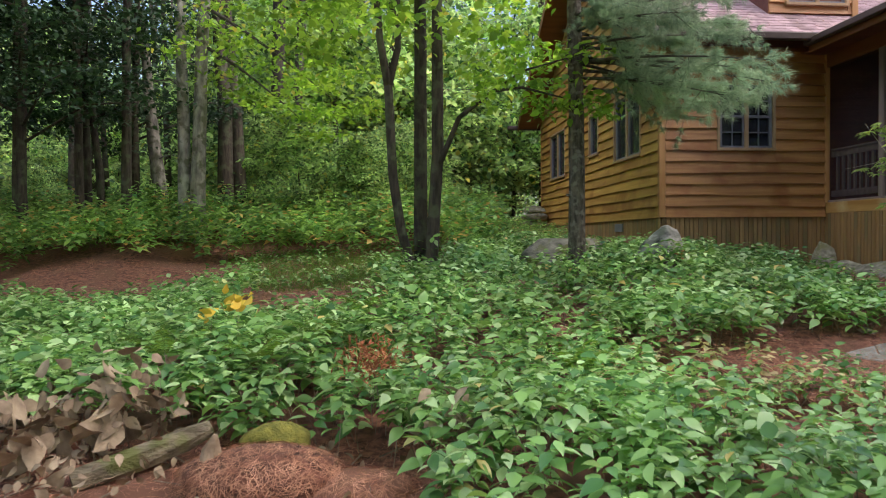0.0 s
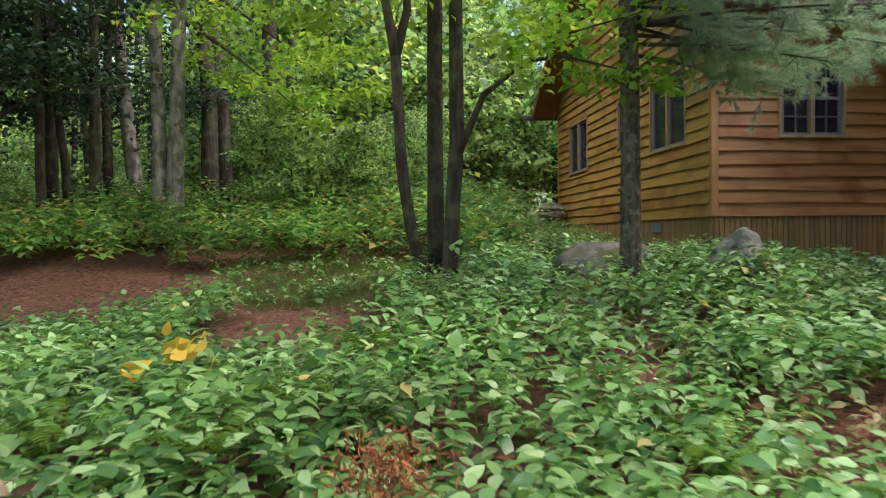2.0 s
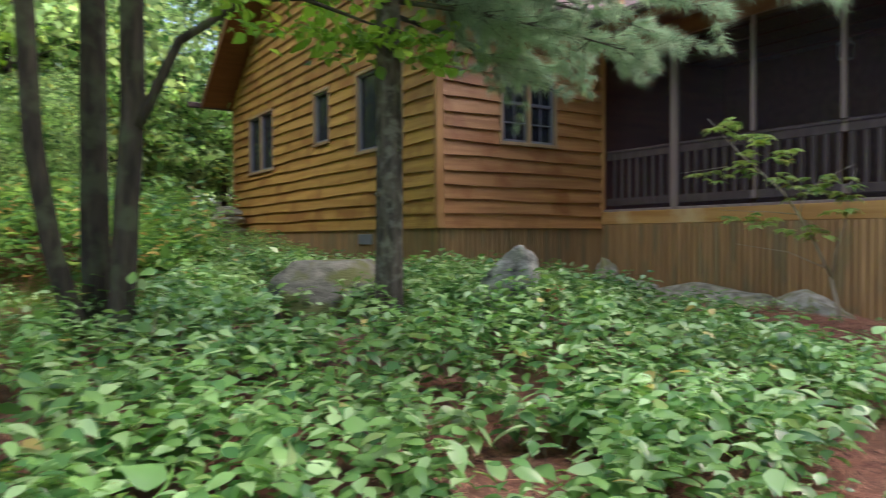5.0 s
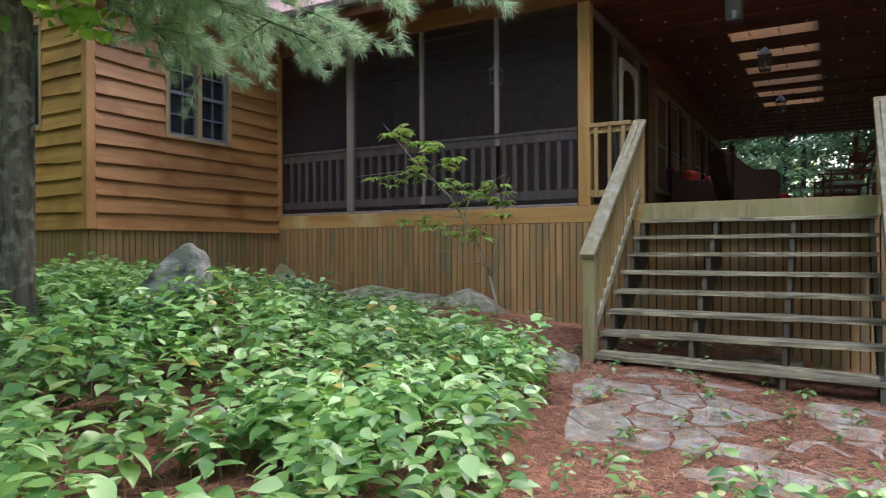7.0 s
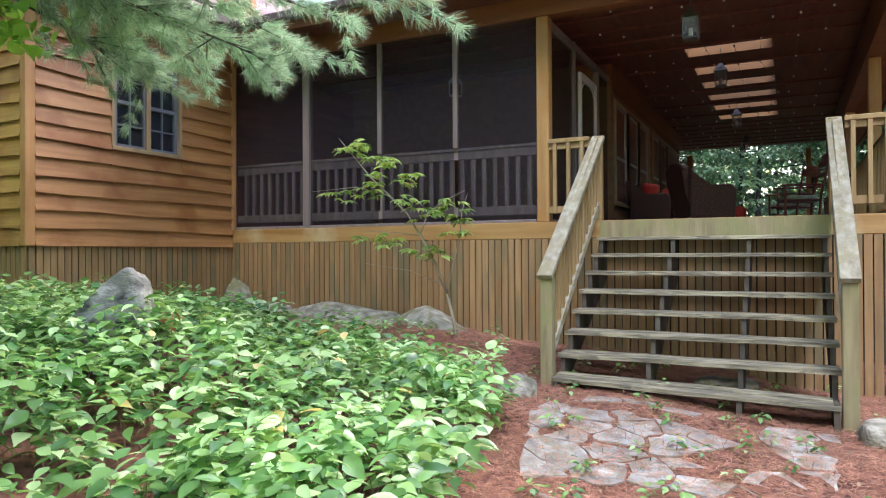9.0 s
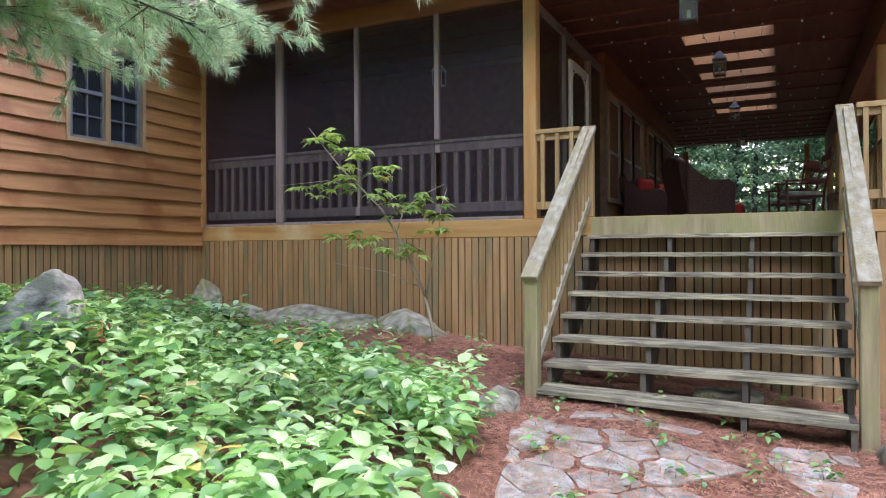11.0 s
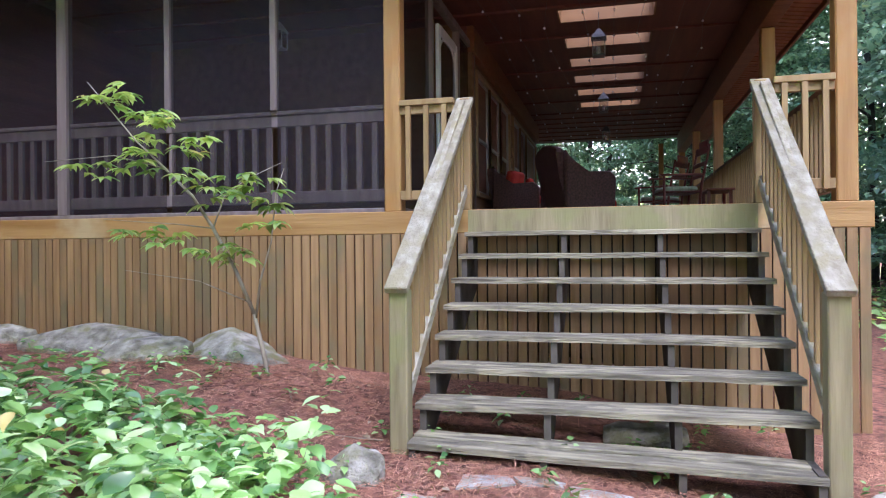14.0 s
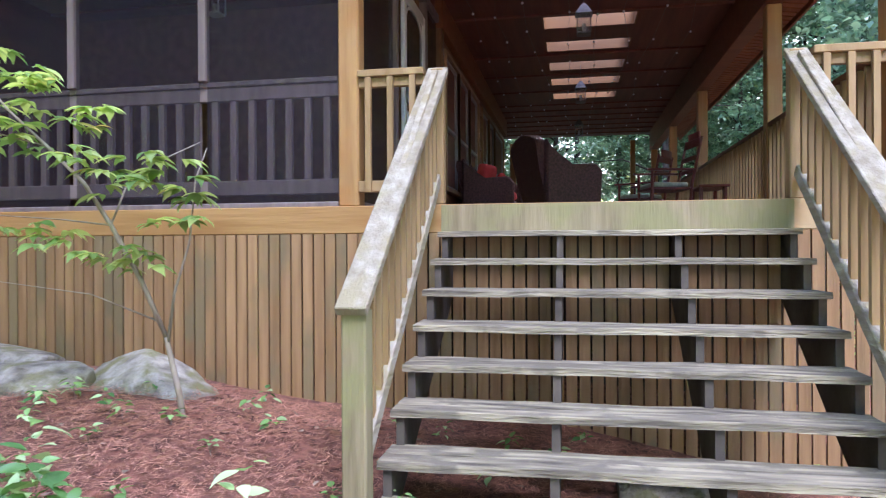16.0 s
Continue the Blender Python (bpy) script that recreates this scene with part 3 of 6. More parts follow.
def courses(parent, axis, fixed, a0, a1, z0, z1, holes, mat, slope=None, out=-1):
    """Lapped boards with gaps at the holes (a0, a1, z0, z1), each board leaning out at its foot."""
    rng = random.Random(int(abs(fixed) * 100))
    z, step = z0, 0.195
    while z < z1 - 0.02:
        top = min(z + step + 0.03, z1)
        lo, hi = a0, a1
        if slope:
            lo, hi = slope(z + step * 0.5)
        spans = [(lo, hi, z, top)]
        for h in holes:
            nxt = []
            for s in spans:
                if s[0] >= h[1] or s[1] <= h[0] or s[2] >= h[3] or s[3] <= h[2]:
                    nxt.append(s)
                    continue
                if s[0] < h[0]: nxt.append((s[0], h[0], s[2], s[3]))
                if s[1] > h[1]: nxt.append((h[1], s[1], s[2], s[3]))
                if s[2] < h[2] - 0.02: nxt.append((max(s[0], h[0]), min(s[1], h[1]), s[2], h[2]))
                if s[3] > h[3] + 0.02: nxt.append((max(s[0], h[0]), min(s[1], h[1]), h[3], s[3]))
            spans = nxt
        for s in spans:
            if s[1] - s[0] < 0.05:
                continue
            bm = bmesh.new()
            n = max(2, int((s[1] - s[0]) / 0.35))
            rows = []
            for i in range(n + 1):
                a = s[0] + (s[1] - s[0]) * i / n
                wob = 0.010 * math.sin(a * 2.1 + z * 9) + rng.uniform(-0.006, 0.006) if s[2] == z and z > z0 else 0
                pts = ((0.052, s[2] + wob), (0.010, s[3]), (0.0, s[3]), (0.0, s[2] + wob))
                rows.append([bm.verts.new((a, fixed + out * o, q) if axis == "x" else (fixed + out * o, a, q)) for o, q in pts])
            for r0, r1 in zip(rows, rows[1:]):
                for j in range(4):
                    bm.faces.new((r0[j], r0[(j + 1) % 4], r1[(j + 1) % 4], r1[j]))
            bm.faces.new(rows[0]), bm.faces.new(rows[-1][::-1])
            finish("siding_board", bm, mat, parent)
        z += step


def wall_with_holes(name, axis, at, th, a0, a1, z0, z1, holes, mat, label):
    """The wall behind the boards: blocks round each opening."""
    bm = bmesh.new()
    cuts = sorted({a0, a1, *[v for h in holes for v in h[:2]]})
    for c0, c1 in zip(cuts, cuts[1:]):
        hs = [h for h in holes if h[0] <= c0 and h[1] >= c1]
        zs = [(z0, z1)] if not hs else [(z0, hs[0][2]), (hs[0][3], z1)]
        for q0, q1 in zs:
            if axis == "x":
                box(bm, c0, c1, at, at + th, q0, q1)
            else:
                box(bm, at, at + th, c0, c1, q0, q1)
    return structure(finish(name, bm, mat), label)


def window(axis, at, a0, a1, z0, z1, name, label, out=-1, lights=2, bars=False, cross=False):
    """A window unit in the opening: casing, sashes, bars and panes."""
    def B(nm, p0, p1, q0, q1, d0, d1, mat, par, lab="", bev=0.004):
        x = (p0, p1, at + out * d0, at + out * d1) if axis == "x" else (at + out * d0, at + out * d1, p0, p1)
        return part_box(nm, *x, q0, q1, mat, par, lab, bev)
    w = structure(B(name, a0 - 0.05, a1 + 0.05, z0 - 0.05, z0, -0.10, 0.065, M["sash"], None), label, "window")
    for p in ((a0 - 0.05, a0), (a1, a1 + 0.05)):
        B("window_casing", *p, z0, z1, -0.08, 0.05, M["sash"], w)
    B("window_casing", a0 - 0.05, a1 + 0.05, z1, z1 + 0.05, -0.08, 0.052, M["sash"], w)
    n = lights
    bar = M["pale_sash"] if cross else M["pane_frame"]
    for i in range(n):
        s0, s1 = a0 + (a1 - a0) * i / n, a0 + (a1 - a0) * (i + 1) / n
        if i:
            B("window_mullion", s0 - 0.035, s0 + 0.035, z0, z1, -0.06, 0.045, M["sash"], w)
        f = B("window_sash", s0 + 0.005, s1 - 0.005, z0, z0 + 0.04, -0.05, 0.012, bar, w)
        B("sash_stile", s0 + 0.005, s0 + 0.055, z0 + 0.04, z1, -0.05, 0.012, bar, f)
        B("sash_stile", s1 - 0.055, s1 - 0.005, z0 + 0.04, z1, -0.05, 0.012, bar, f)
        B("sash_rail", s0 + 0.055, s1 - 0.055, z1 - 0.04, z1, -0.05, 0.012, bar, f)
        if cross:
            zm = z0 + (z1 - z0) * 0.47
            B("sash_rail", s0 + 0.055, s1 - 0.055, zm - 0.022, zm + 0.022, -0.05, 0.014, bar, f)
        if bars:
            zm = (z0 + z1) / 2
            B("sash_rail", s0 + 0.055, s1 - 0.055, zm - 0.022, zm + 0.022, -0.05, 0.014, bar, f)
            m = (s0 + s1) / 2
            B("glazing_bar", m - 0.009, m + 0.009, z0 + 0.04, z1 - 0.04, -0.02, 0.004, bar, f, bev=0)
            for q in ((z0 + zm) / 2, (z1 + zm) / 2):
                B("glazing_bar", s0 + 0.055, s1 - 0.055, q - 0.009, q + 0.009, -0.02, 0.006, bar, f, bev=0)
        B("window_pane", s0 + 0.05, s1 - 0.05, z0 + 0.035, z1 - 0.035, -0.03, -0.024, M["porch_glass" if cross else "glass"], f, bev=0)
    return w


FRONT_HOLES = [(6.24, 7.22, 3.19, 4.30)]
GABLE_HOLES = [(12.27, 13.66, 3.20, 4.40), (14.76, 15.36, 3.52, 4.40), (17.50, 18.95, 3.28, 4.46)]


def rake(z):
    """Where the gable's slope cuts the height z."""
    top = EAVE + 0.12
    cut = max(0, (z - top) / SLOPE)
    return W + cut, FAR - cut


def build_cabin():
    front = wall_with_holes("wall_front", "x", W, 0.16, G + 0.02, D + 4, Z0, EAVE + 0.2, FRONT_HOLES, M["dark_wood"], "front wall of honey stained lapped cedar boards")
    gable = wall_with_holes("wall_gable", "y", G, 0.16, W + 0.01, FAR, Z0, EAVE + 0.1, GABLE_HOLES, M["dark_wood"], "gable wall of golden stained lapped boards")
    bm = bmesh.new()
    ridge = EAVE + (RIDGE_Y - W) * SLOPE
    a = [bm.verts.new((x, y, z)) for x in (G, G + 0.16) for y, z in ((W, EAVE + 0.1), (FAR, EAVE + 0.1), (RIDGE_Y, ridge))]
    bm.faces.new(a[:3]), bm.faces.new(a[3:])
    for i in range(3):
        bm.faces.new((a[i], a[(i + 1) % 3], a[(i + 1) % 3 + 3], a[i + 3]))
    finish("gable_peak", bm, M["dark_wood"], gable)
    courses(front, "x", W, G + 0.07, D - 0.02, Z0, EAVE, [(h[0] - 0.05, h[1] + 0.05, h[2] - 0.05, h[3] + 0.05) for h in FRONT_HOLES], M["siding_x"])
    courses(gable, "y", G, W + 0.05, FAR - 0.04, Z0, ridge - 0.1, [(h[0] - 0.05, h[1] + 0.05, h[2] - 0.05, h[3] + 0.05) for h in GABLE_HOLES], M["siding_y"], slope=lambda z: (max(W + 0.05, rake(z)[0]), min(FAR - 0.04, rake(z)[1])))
    part_box("corner_board", G - 0.045, G + 0.07, W - 0.045, W + 0.05, Z0, EAVE, M["trim"], front)
    part_box("corner_board", D - 0.03, D + 0.06, W - 0.045, W, DECK, EAVE, M["trim"], front)
    part_box("corner_board", G - 0.045, G, FAR - 0.04, FAR + 0.05, Z0, EAVE, M["trim"], gable)
    window("x", W, *FRONT_HOLES[0], "window_1", "twin sash window with grey glazing bars in a tan casing", bars=True)
    window("y", G, *GABLE_HOLES[0], "window_2", "wide two light window in the gable wall", lights=2)
    window("y", G, *GABLE_HOLES[1], "window_3", "narrow single window in the gable wall", lights=1)
    window("y", G, *GABLE_HOLES[2], "window_4", "two light window near the far corner of the gable wall", lights=2)
    # made-up room behind the windows, its darkness put into the wall colour
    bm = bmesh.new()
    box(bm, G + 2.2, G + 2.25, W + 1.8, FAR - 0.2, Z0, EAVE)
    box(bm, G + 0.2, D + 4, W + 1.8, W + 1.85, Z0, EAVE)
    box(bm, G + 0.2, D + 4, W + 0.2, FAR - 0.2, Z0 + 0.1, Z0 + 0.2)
    structure(finish("wall_inner", bm, M["room"]), "plain inner walls behind the windows, coloured dark for the unlit room")
    structure(part_box("ceiling_inner", G + 0.2, D + 4, W + 0.2, FAR - 0.2, EAVE - 0.2, EAVE - 0.1, M["room"]), "plain ceiling behind the windows, coloured dark for the unlit room", "ceiling")
    back = part_box("wall_back", G, 24, FAR, FAR + 0.16, 0.8, EAVE, M["siding_x"])
    structure(back, "plain back wall of stained boards")


def slats(parent, axis, fixed, a0, a1, ztop, zfun, mat, out=-1, pitch=0.0838, seed=3):
    rng = random.Random(seed)
    a = a0
    while a < a1 - 0.05:
        w = min(0.071, a1 - a)
        zb = zfun(a) - 0.06
        o0, o1 = out * 0.022 + rng.uniform(-0.002, 0.002), 0.0
        if axis == "x":
            part_box("skirt_slat", a, a + w, fixed + o0, fixed + o1, zb, ztop, mat, parent, bevel=0)
        else:
            part_box("skirt_slat", fixed + o0, fixed + o1, a, a + w, zb, ztop, mat, parent, bevel=0)
        a += pitch + rng.uniform(-0.0025, 0.0025)


def build_roof():
    y0 = W - 0.5
    x0, x1 = G - 0.62, 24.0
    ridge = EAVE + 0.06 + (RIDGE_Y - y0) * SLOPE
    for nm, ya, yb in (("roof_front", y0, RIDGE_Y), ("roof_back", 2 * RIDGE_Y - y0 - 0.0, RIDGE_Y)):
        bm = bmesh.new()
        v = [bm.verts.new(p) for p in ((x0, ya, EAVE), (x1, ya, EAVE), (x1, yb, ridge - 0.06), (x0, yb, ridge - 0.06), (x0, ya, EAVE + 0.12), (x1, ya, EAVE + 0.12), (x1, yb, ridge + 0.06), (x0, yb, ridge + 0.06))]
        for f in ((0, 1, 2, 3), (4, 5, 6, 7), (0, 4, 5, 1), (1, 5, 6, 2), (2, 6, 7, 3), (3, 7, 4, 0)):
            bm.faces.new([v[i] for i in f])
        r = structure(finish(nm, bm, M["soffit"]), "pitched roof with stained board soffit", "roof")
        # shingles in joined rows
        bm = bmesh.new()
        rng = random.Random(5)
        rows = int(abs(yb - ya) / 0.115)
        sy = 1 if yb > ya else -1
        for i in range(rows):
            t0, t1 = i / rows, (i + 1) / rows + 0.01
            x = x0 - 0.02 + rng.random() * 0.2 - 0.2
            while x < (14 if nm == "roof_front" else 6):
                w = rng.uniform(0.16, 0.34)
                h = 0.125 + rng.uniform(0.006, 0.016)
                p = [(max(x, x0 - 0.02), t0, h), (x + w - 0.008, t0, h), (x + w - 0.008, min(t1, 1), h - 0.012), (max(x, x0 - 0.02), min(t1, 1), h - 0.012)]
                top = [bm.verts.new((q, ya + (yb - ya) * t, EAVE + (ridge - 0.06 - EAVE) * t + hh)) for q, t, hh in p]
                lowr = [bm.verts.new((q, ya + (yb - ya) * t, EAVE + (ridge - 0.06 - EAVE) * t + 0.118)) for q, t, hh in p[:2]]
                bm.faces.new(top), bm.faces.new((top[0], lowr[0], lowr[1], top[1]))
                x += w
        finish("shingles", bm, M["shingle"], r, "weathered mauve asphalt shingles", kind="stuff")
        # rake board under the overhang
        bm = bmesh.new()
        v = [bm.verts.new(p) for xx in (x0 - 0.03, x0) for p in ((xx, ya, EAVE - 0.08), (xx, yb, ridge - 0.16), (xx, yb, ridge + 0.05), (xx, ya, EAVE + 0.13))]
        bm.faces.new(v[:4]), bm.faces.new(v[4:])
        for i in range(4):
            bm.faces.new((v[i], v[(i + 1) % 4], v[(i + 1) % 4 + 4], v[i + 4]))
        finish("rake_board", bm, M["fascia"], r)
    g = part_box("gutter", G - 0.6, 7.75, y0 - 0.11, y0 - 0.004, EAVE - 0.03, EAVE + 0.10, M["gutter"], None, bevel=0.02)
    structure(g, "dark brown metal gutter along the eave", "gutter")
    g2 = part_box("gutter", G - 0.95, 7.75, 2 * RIDGE_Y - y0 + 0.004, 2 * RIDGE_Y - y0 + 0.11, EAVE - 0.03, EAVE + 0.10, M["gutter"], None, bevel=0.02)
    structure(g2, "dark brown metal gutter along the rear eave", "gutter")
    # dormer
    dw = part_box("dormer_wall", 7.3, 8.95, 11.66, 15, 5.4, 8.0, M["dark_wood"], None, bevel=0)
    structure(dw, "small dormer wall of lapped boards on the roof")
    courses(dw, "x", 11.66, 7.3, 8.95, 5.66, 8.0, [(7.61, 8.81, 5.80, 6.95)], M["siding_x"])
    part_box("corner_board", 8.88, 9.0, 11.60, 11.66, 5.6, 8.0, M["trim"], dw)
    window("x", 11.64, 7.66, 8.76, 5.85, 6.9, "window_5", "dormer window above the eave", lights=2)


def build_porch():
    # deck
    d = part_box("floor_porch", D + 0.045, END_X, 2.97, W, DECK - 0.19, DECK - 0.03, M["deck"], None, bevel=0)
    structure(d, "porch floor of stained boards", "floor")
    bm = bmesh.new()
    y = 2.97
    while y < W - 0.05:
        box(bm, D + 0.04, END_X, y, y + 0.135, DECK - 0.03, DECK - 0.002)
        y += 0.14
    finish("deck_boards", bm, M["deck"], d, kind="stuff")
    rim = part_box("rim_board", D, D + 0.04, 2.93, W - 0.002, DECK - 0.19, DECK + 0.004, M["rim"], None)
    structure(rim, "honey coloured rim board along the porch edge", "trim")
    r2 = part_box("rim_board", D + 0.04, END_X, 2.93, 2.97, DECK - 0.19, DECK + 0.004, M["rim"], None)
    structure(r2, "rim board along the porch side", "trim")
    # screened bay
    bay = part_box("screen_sill", D + 0.02, D + 0.11, POST_Y + 0.08, W - 0.004, DECK, DECK + 0.04, M["grey_post"], None)
    structure(bay, "screened bay of the porch with grey posts, rail and balusters", "screen")
    part_box("screen_post", D + 0.02, D + 0.12, 10.0, 10.11, DECK + 0.04, 4.64, M["grey_post"], bay)
    part_box("screen_post", D + 0.03, D + 0.10, 8.84, 8.90, 3.165, 4.64, M["grey_post"], bay)
    part_box("screen_post", D + 0.03, D + 0.10, 7.74, 7.80, 3.165, 4.64, M["grey_post"], bay)
    for y0, y1 in ((POST_Y + 0.09, 10.0), (10.11, W - 0.05)):
        part_box("screen_rail", D + 0.068, D + 0.15, y0, y1, 3.125, 3.165, M["grey_post"], bay)
        part_box("screen_rail", D + 0.08, D + 0.12, y0, y1, 3.02, 3.125, M["grey_post"], bay)
        part_box("screen_rail", D + 0.08, D + 0.13, y0, y1, 2.32, 2.43, M["grey_post"], bay)
    y = POST_Y + 0.16
    while y < W - 0.1:
        part_box("baluster", D + 0.085, D + 0.12, y, y + 0.048, 2.43, 3.02, M["grey_post"], bay, bevel=0)
        y += 0.146
    for a, b in ((POST_Y + 0.08, 7.74), (7.80, 8.84), (8.90, 10.0), (10.11, W - 0.06)):
        part_box("insect_screen", D + 0.060, D + 0.062, a, b, DECK + 0.04, 4.64, M["screen"], bay, bevel=0)
    # honey posts
    for nm, x, y, w, zb in (("porch_post", D + 0.02, POST_Y, 0.15, DECK), ("porch_post", D + 0.02, RIGHT, 0.15, DECK), ("porch_post", 11.0, RIGHT - 0.02, 0.15, DECK), ("porch_post", 14.9, RIGHT - 0.02, 0.15, DECK),
                            ("porch_post", 18.1, RIGHT - 0.02, 0.15, DECK), ("porch_post", 21.4, RIGHT - 0.02, 0.15, DECK), ("porch_post", 21.4, RIGHT + 0.5, 0.12, DECK), ("porch_post", 21.4, 6.6, 0.15, DECK)):
        p = part_box(nm, x, x + w, y - w / 2, y + w / 2, zb, 4.369 if 3.0 < y < 3.3 and x > 9 else 4.62, M["post"], None, bevel=0.012)
        structure(p, "square honey stained timber porch post", "post")
    b1 = part_box("porch_beam", D + 0.0, D + 0.18, 2.9, W, 4.62, 4.86, M["fascia"], None)
    structure(b1, "stained beam across the porch front", "beam")
    b2 = part_box("porch_beam", D + 0.18, END_X, RIGHT - 0.1, RIGHT + 0.08, 4.37, 4.845, M["fascia"], None)
    structure(b2, "deep stained beam along the open side of the porch", "beam")
    # ceiling with skylight wells
    wells = [(x - 0.5, x, 4.26, 5.46) for x in (11.72, 12.90, 13.98, 15.09, 16.14, 17.30)]
    bm = bmesh.new()
    cuts = [7.75] + [v for w in wells for v in w[:2]] + [END_X + 0.4]
    box(bm, 7.75, END_X + 0.4, 2.42, 4.26, CEIL, CEIL + 0.05)
    box(bm, 7.75, END_X + 0.4, 5.46, W, CEIL, CEIL + 0.05)
    for c0, c1 in zip(cuts[::2], cuts[1::2]):
        box(bm, c0, c1, 4.26, 5.46, CEIL, CEIL + 0.05)
    c = structure(finish("ceiling_porch", bm, M["dark_wood"]), "dark reddish board porch ceiling with skylight wells", "ceiling")
    bm = bmesh.new()
    y = 2.0
    x = 8.6
    while x < END_X:
        if not any(w[0] - 0.05 < x < w[1] + 0.05 for w in wells):
            box(bm, x, x + 0.045, RIGHT, W, CEIL - 0.03, CEIL - 0.002)
        x += 0.61
    finish("ceiling_batten", bm, M["dark_wood"], c)
    for w in wells:
        bm = bmesh.new()
        box(bm, w[1] - 0.02, w[1] + 0.0, w[2], w[3], CEIL + 0.001, CEIL + 0.32)
        box(bm, w[0], w[0] + 0.02, w[2], w[3], CEIL + 0.001, CEIL + 0.32)
        box(bm, w[0] + 0.02, w[1] - 0.02, w[2], w[2] + 0.02, CEIL + 0.001, CEIL + 0.32)
        box(bm, w[0] + 0.02, w[1] - 0.02, w[3] - 0.02, w[3], CEIL + 0.001, CEIL + 0.32)
        finish("skylight_well", bm, M["well"], c, "honey pine lining of a skylight well")
    # porch roof above
    bm = bmesh.new()
    box(bm, 7.72, 11.22, 2.4, W - 0.35, CEIL + 0.06, CEIL + 0.2)
    box(bm, 11.22, END_X + 0.4, 2.4, 4.24, CEIL + 0.06, CEIL + 0.3)
    box(bm, 11.22, END_X + 0.4, 5.48, W - 0.35, CEIL + 0.06, CEIL + 0.3)
    box(bm, 17.3, END_X + 0.4, 4.24, 5.48, CEIL + 0.06, CEIL + 0.3)
    for w0, w1 in zip(wells, wells[1:]):
        box(bm, w0[1], w1[0], 4.24, 5.48, CEIL + 0.06, CEIL + 0.3)
    structure(finish("roof_porch", bm, M["shingle"]), "low shingled roof over the porch", "roof")
    f = part_box("fascia", 7.68, 7.72, 2.4, W - 0.35, CEIL - 0.06, CEIL + 0.2, M["fascia"], None)
    structure(f, "stained fascia along the porch eave", "trim")
    g = part_box("gutter", 7.56, 7.676, 2.4, W - 0.36, CEIL + 0.04, CEIL + 0.16, M["gutter"], None, bevel=0.02)
    structure(g, "dark gutter along the porch eave", "gutter")
    # boarded eave outside the beam
    bm = bmesh.new()
    x = D + 0.2
    while x < END_X + 0.3:
        beam(bm, (x, RIGHT - 0.11, 4.80), (x, 2.44, 4.72), 0.11, 0.03)
        x += 0.145
    finish("soffit_board", bm, M["soffit"], structure(part_box("eave_board", D + 0.1, END_X + 0.4, 2.38, 2.42, 4.66, 4.96, M["fascia"], None), "stained board along the side eave of the porch", "trim"), "narrow stained boards under the side eave", kind="stuff")
    # inner walls
    hall = part_box("wall_hall", HALL_X, HALL_END, HALL_Y + 0.06, HALL_Y + 0.2, DECK, CEIL, M["dark_wood"], None, bevel=0)
    structure(hall, "stained board house wall along the covered porch")
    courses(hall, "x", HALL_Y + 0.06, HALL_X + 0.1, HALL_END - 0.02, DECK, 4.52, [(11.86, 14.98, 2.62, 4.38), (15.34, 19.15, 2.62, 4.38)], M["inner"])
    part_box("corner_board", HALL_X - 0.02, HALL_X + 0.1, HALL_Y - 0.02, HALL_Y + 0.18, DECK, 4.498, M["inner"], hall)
    part_box("head_beam", HALL_X - 0.02, HALL_END, HALL_Y - 0.04, HALL_Y + 0.055, 4.50, CEIL - 0.002, M["fascia"], hall)
    for i, (a, b) in enumerate(((11.93, 12.90), (12.95, 13.89), (13.94, 14.90), (15.40, 16.32), (16.37, 17.27), (17.32, 19.1))):
        window("x", HALL_Y + 0.04, a, b, 2.68, 4.32, "window_%d" % (6 + i), "tall dark porch window in a tan frame", lights=1, cross=True)
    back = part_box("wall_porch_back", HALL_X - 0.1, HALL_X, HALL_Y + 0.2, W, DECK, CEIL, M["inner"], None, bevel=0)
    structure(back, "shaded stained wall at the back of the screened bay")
    # screen wall with door along the passage
    s = part_box("screen_wall", D + 0.2, HALL_X - 0.05, 6.60, 6.68, DECK, DECK + 0.05, M["grey_post"], None)
    structure(s, "insect screen wall with dark frame beside the passage", "screen")
    part_box("screen_head", D + 0.2, HALL_X - 0.05, 6.60, 6.68, 4.55, 4.64, M["grey_post"], s)
    for x in (9.5, 10.75, 11.7):
        part_box("screen_post", x, x + 0.06, 6.60, 6.68, DECK + 0.05, 4.55, M["grey_post"], s)
    part_box("insect_screen", D + 0.2, 9.5, 6.64, 6.642, DECK + 0.05, 4.55, M["screen"], s, bevel=0)
    part_box("insect_screen", 10.81, 11.7, 6.64, 6.642, DECK + 0.05, 4.55, M["screen"], s, bevel=0)


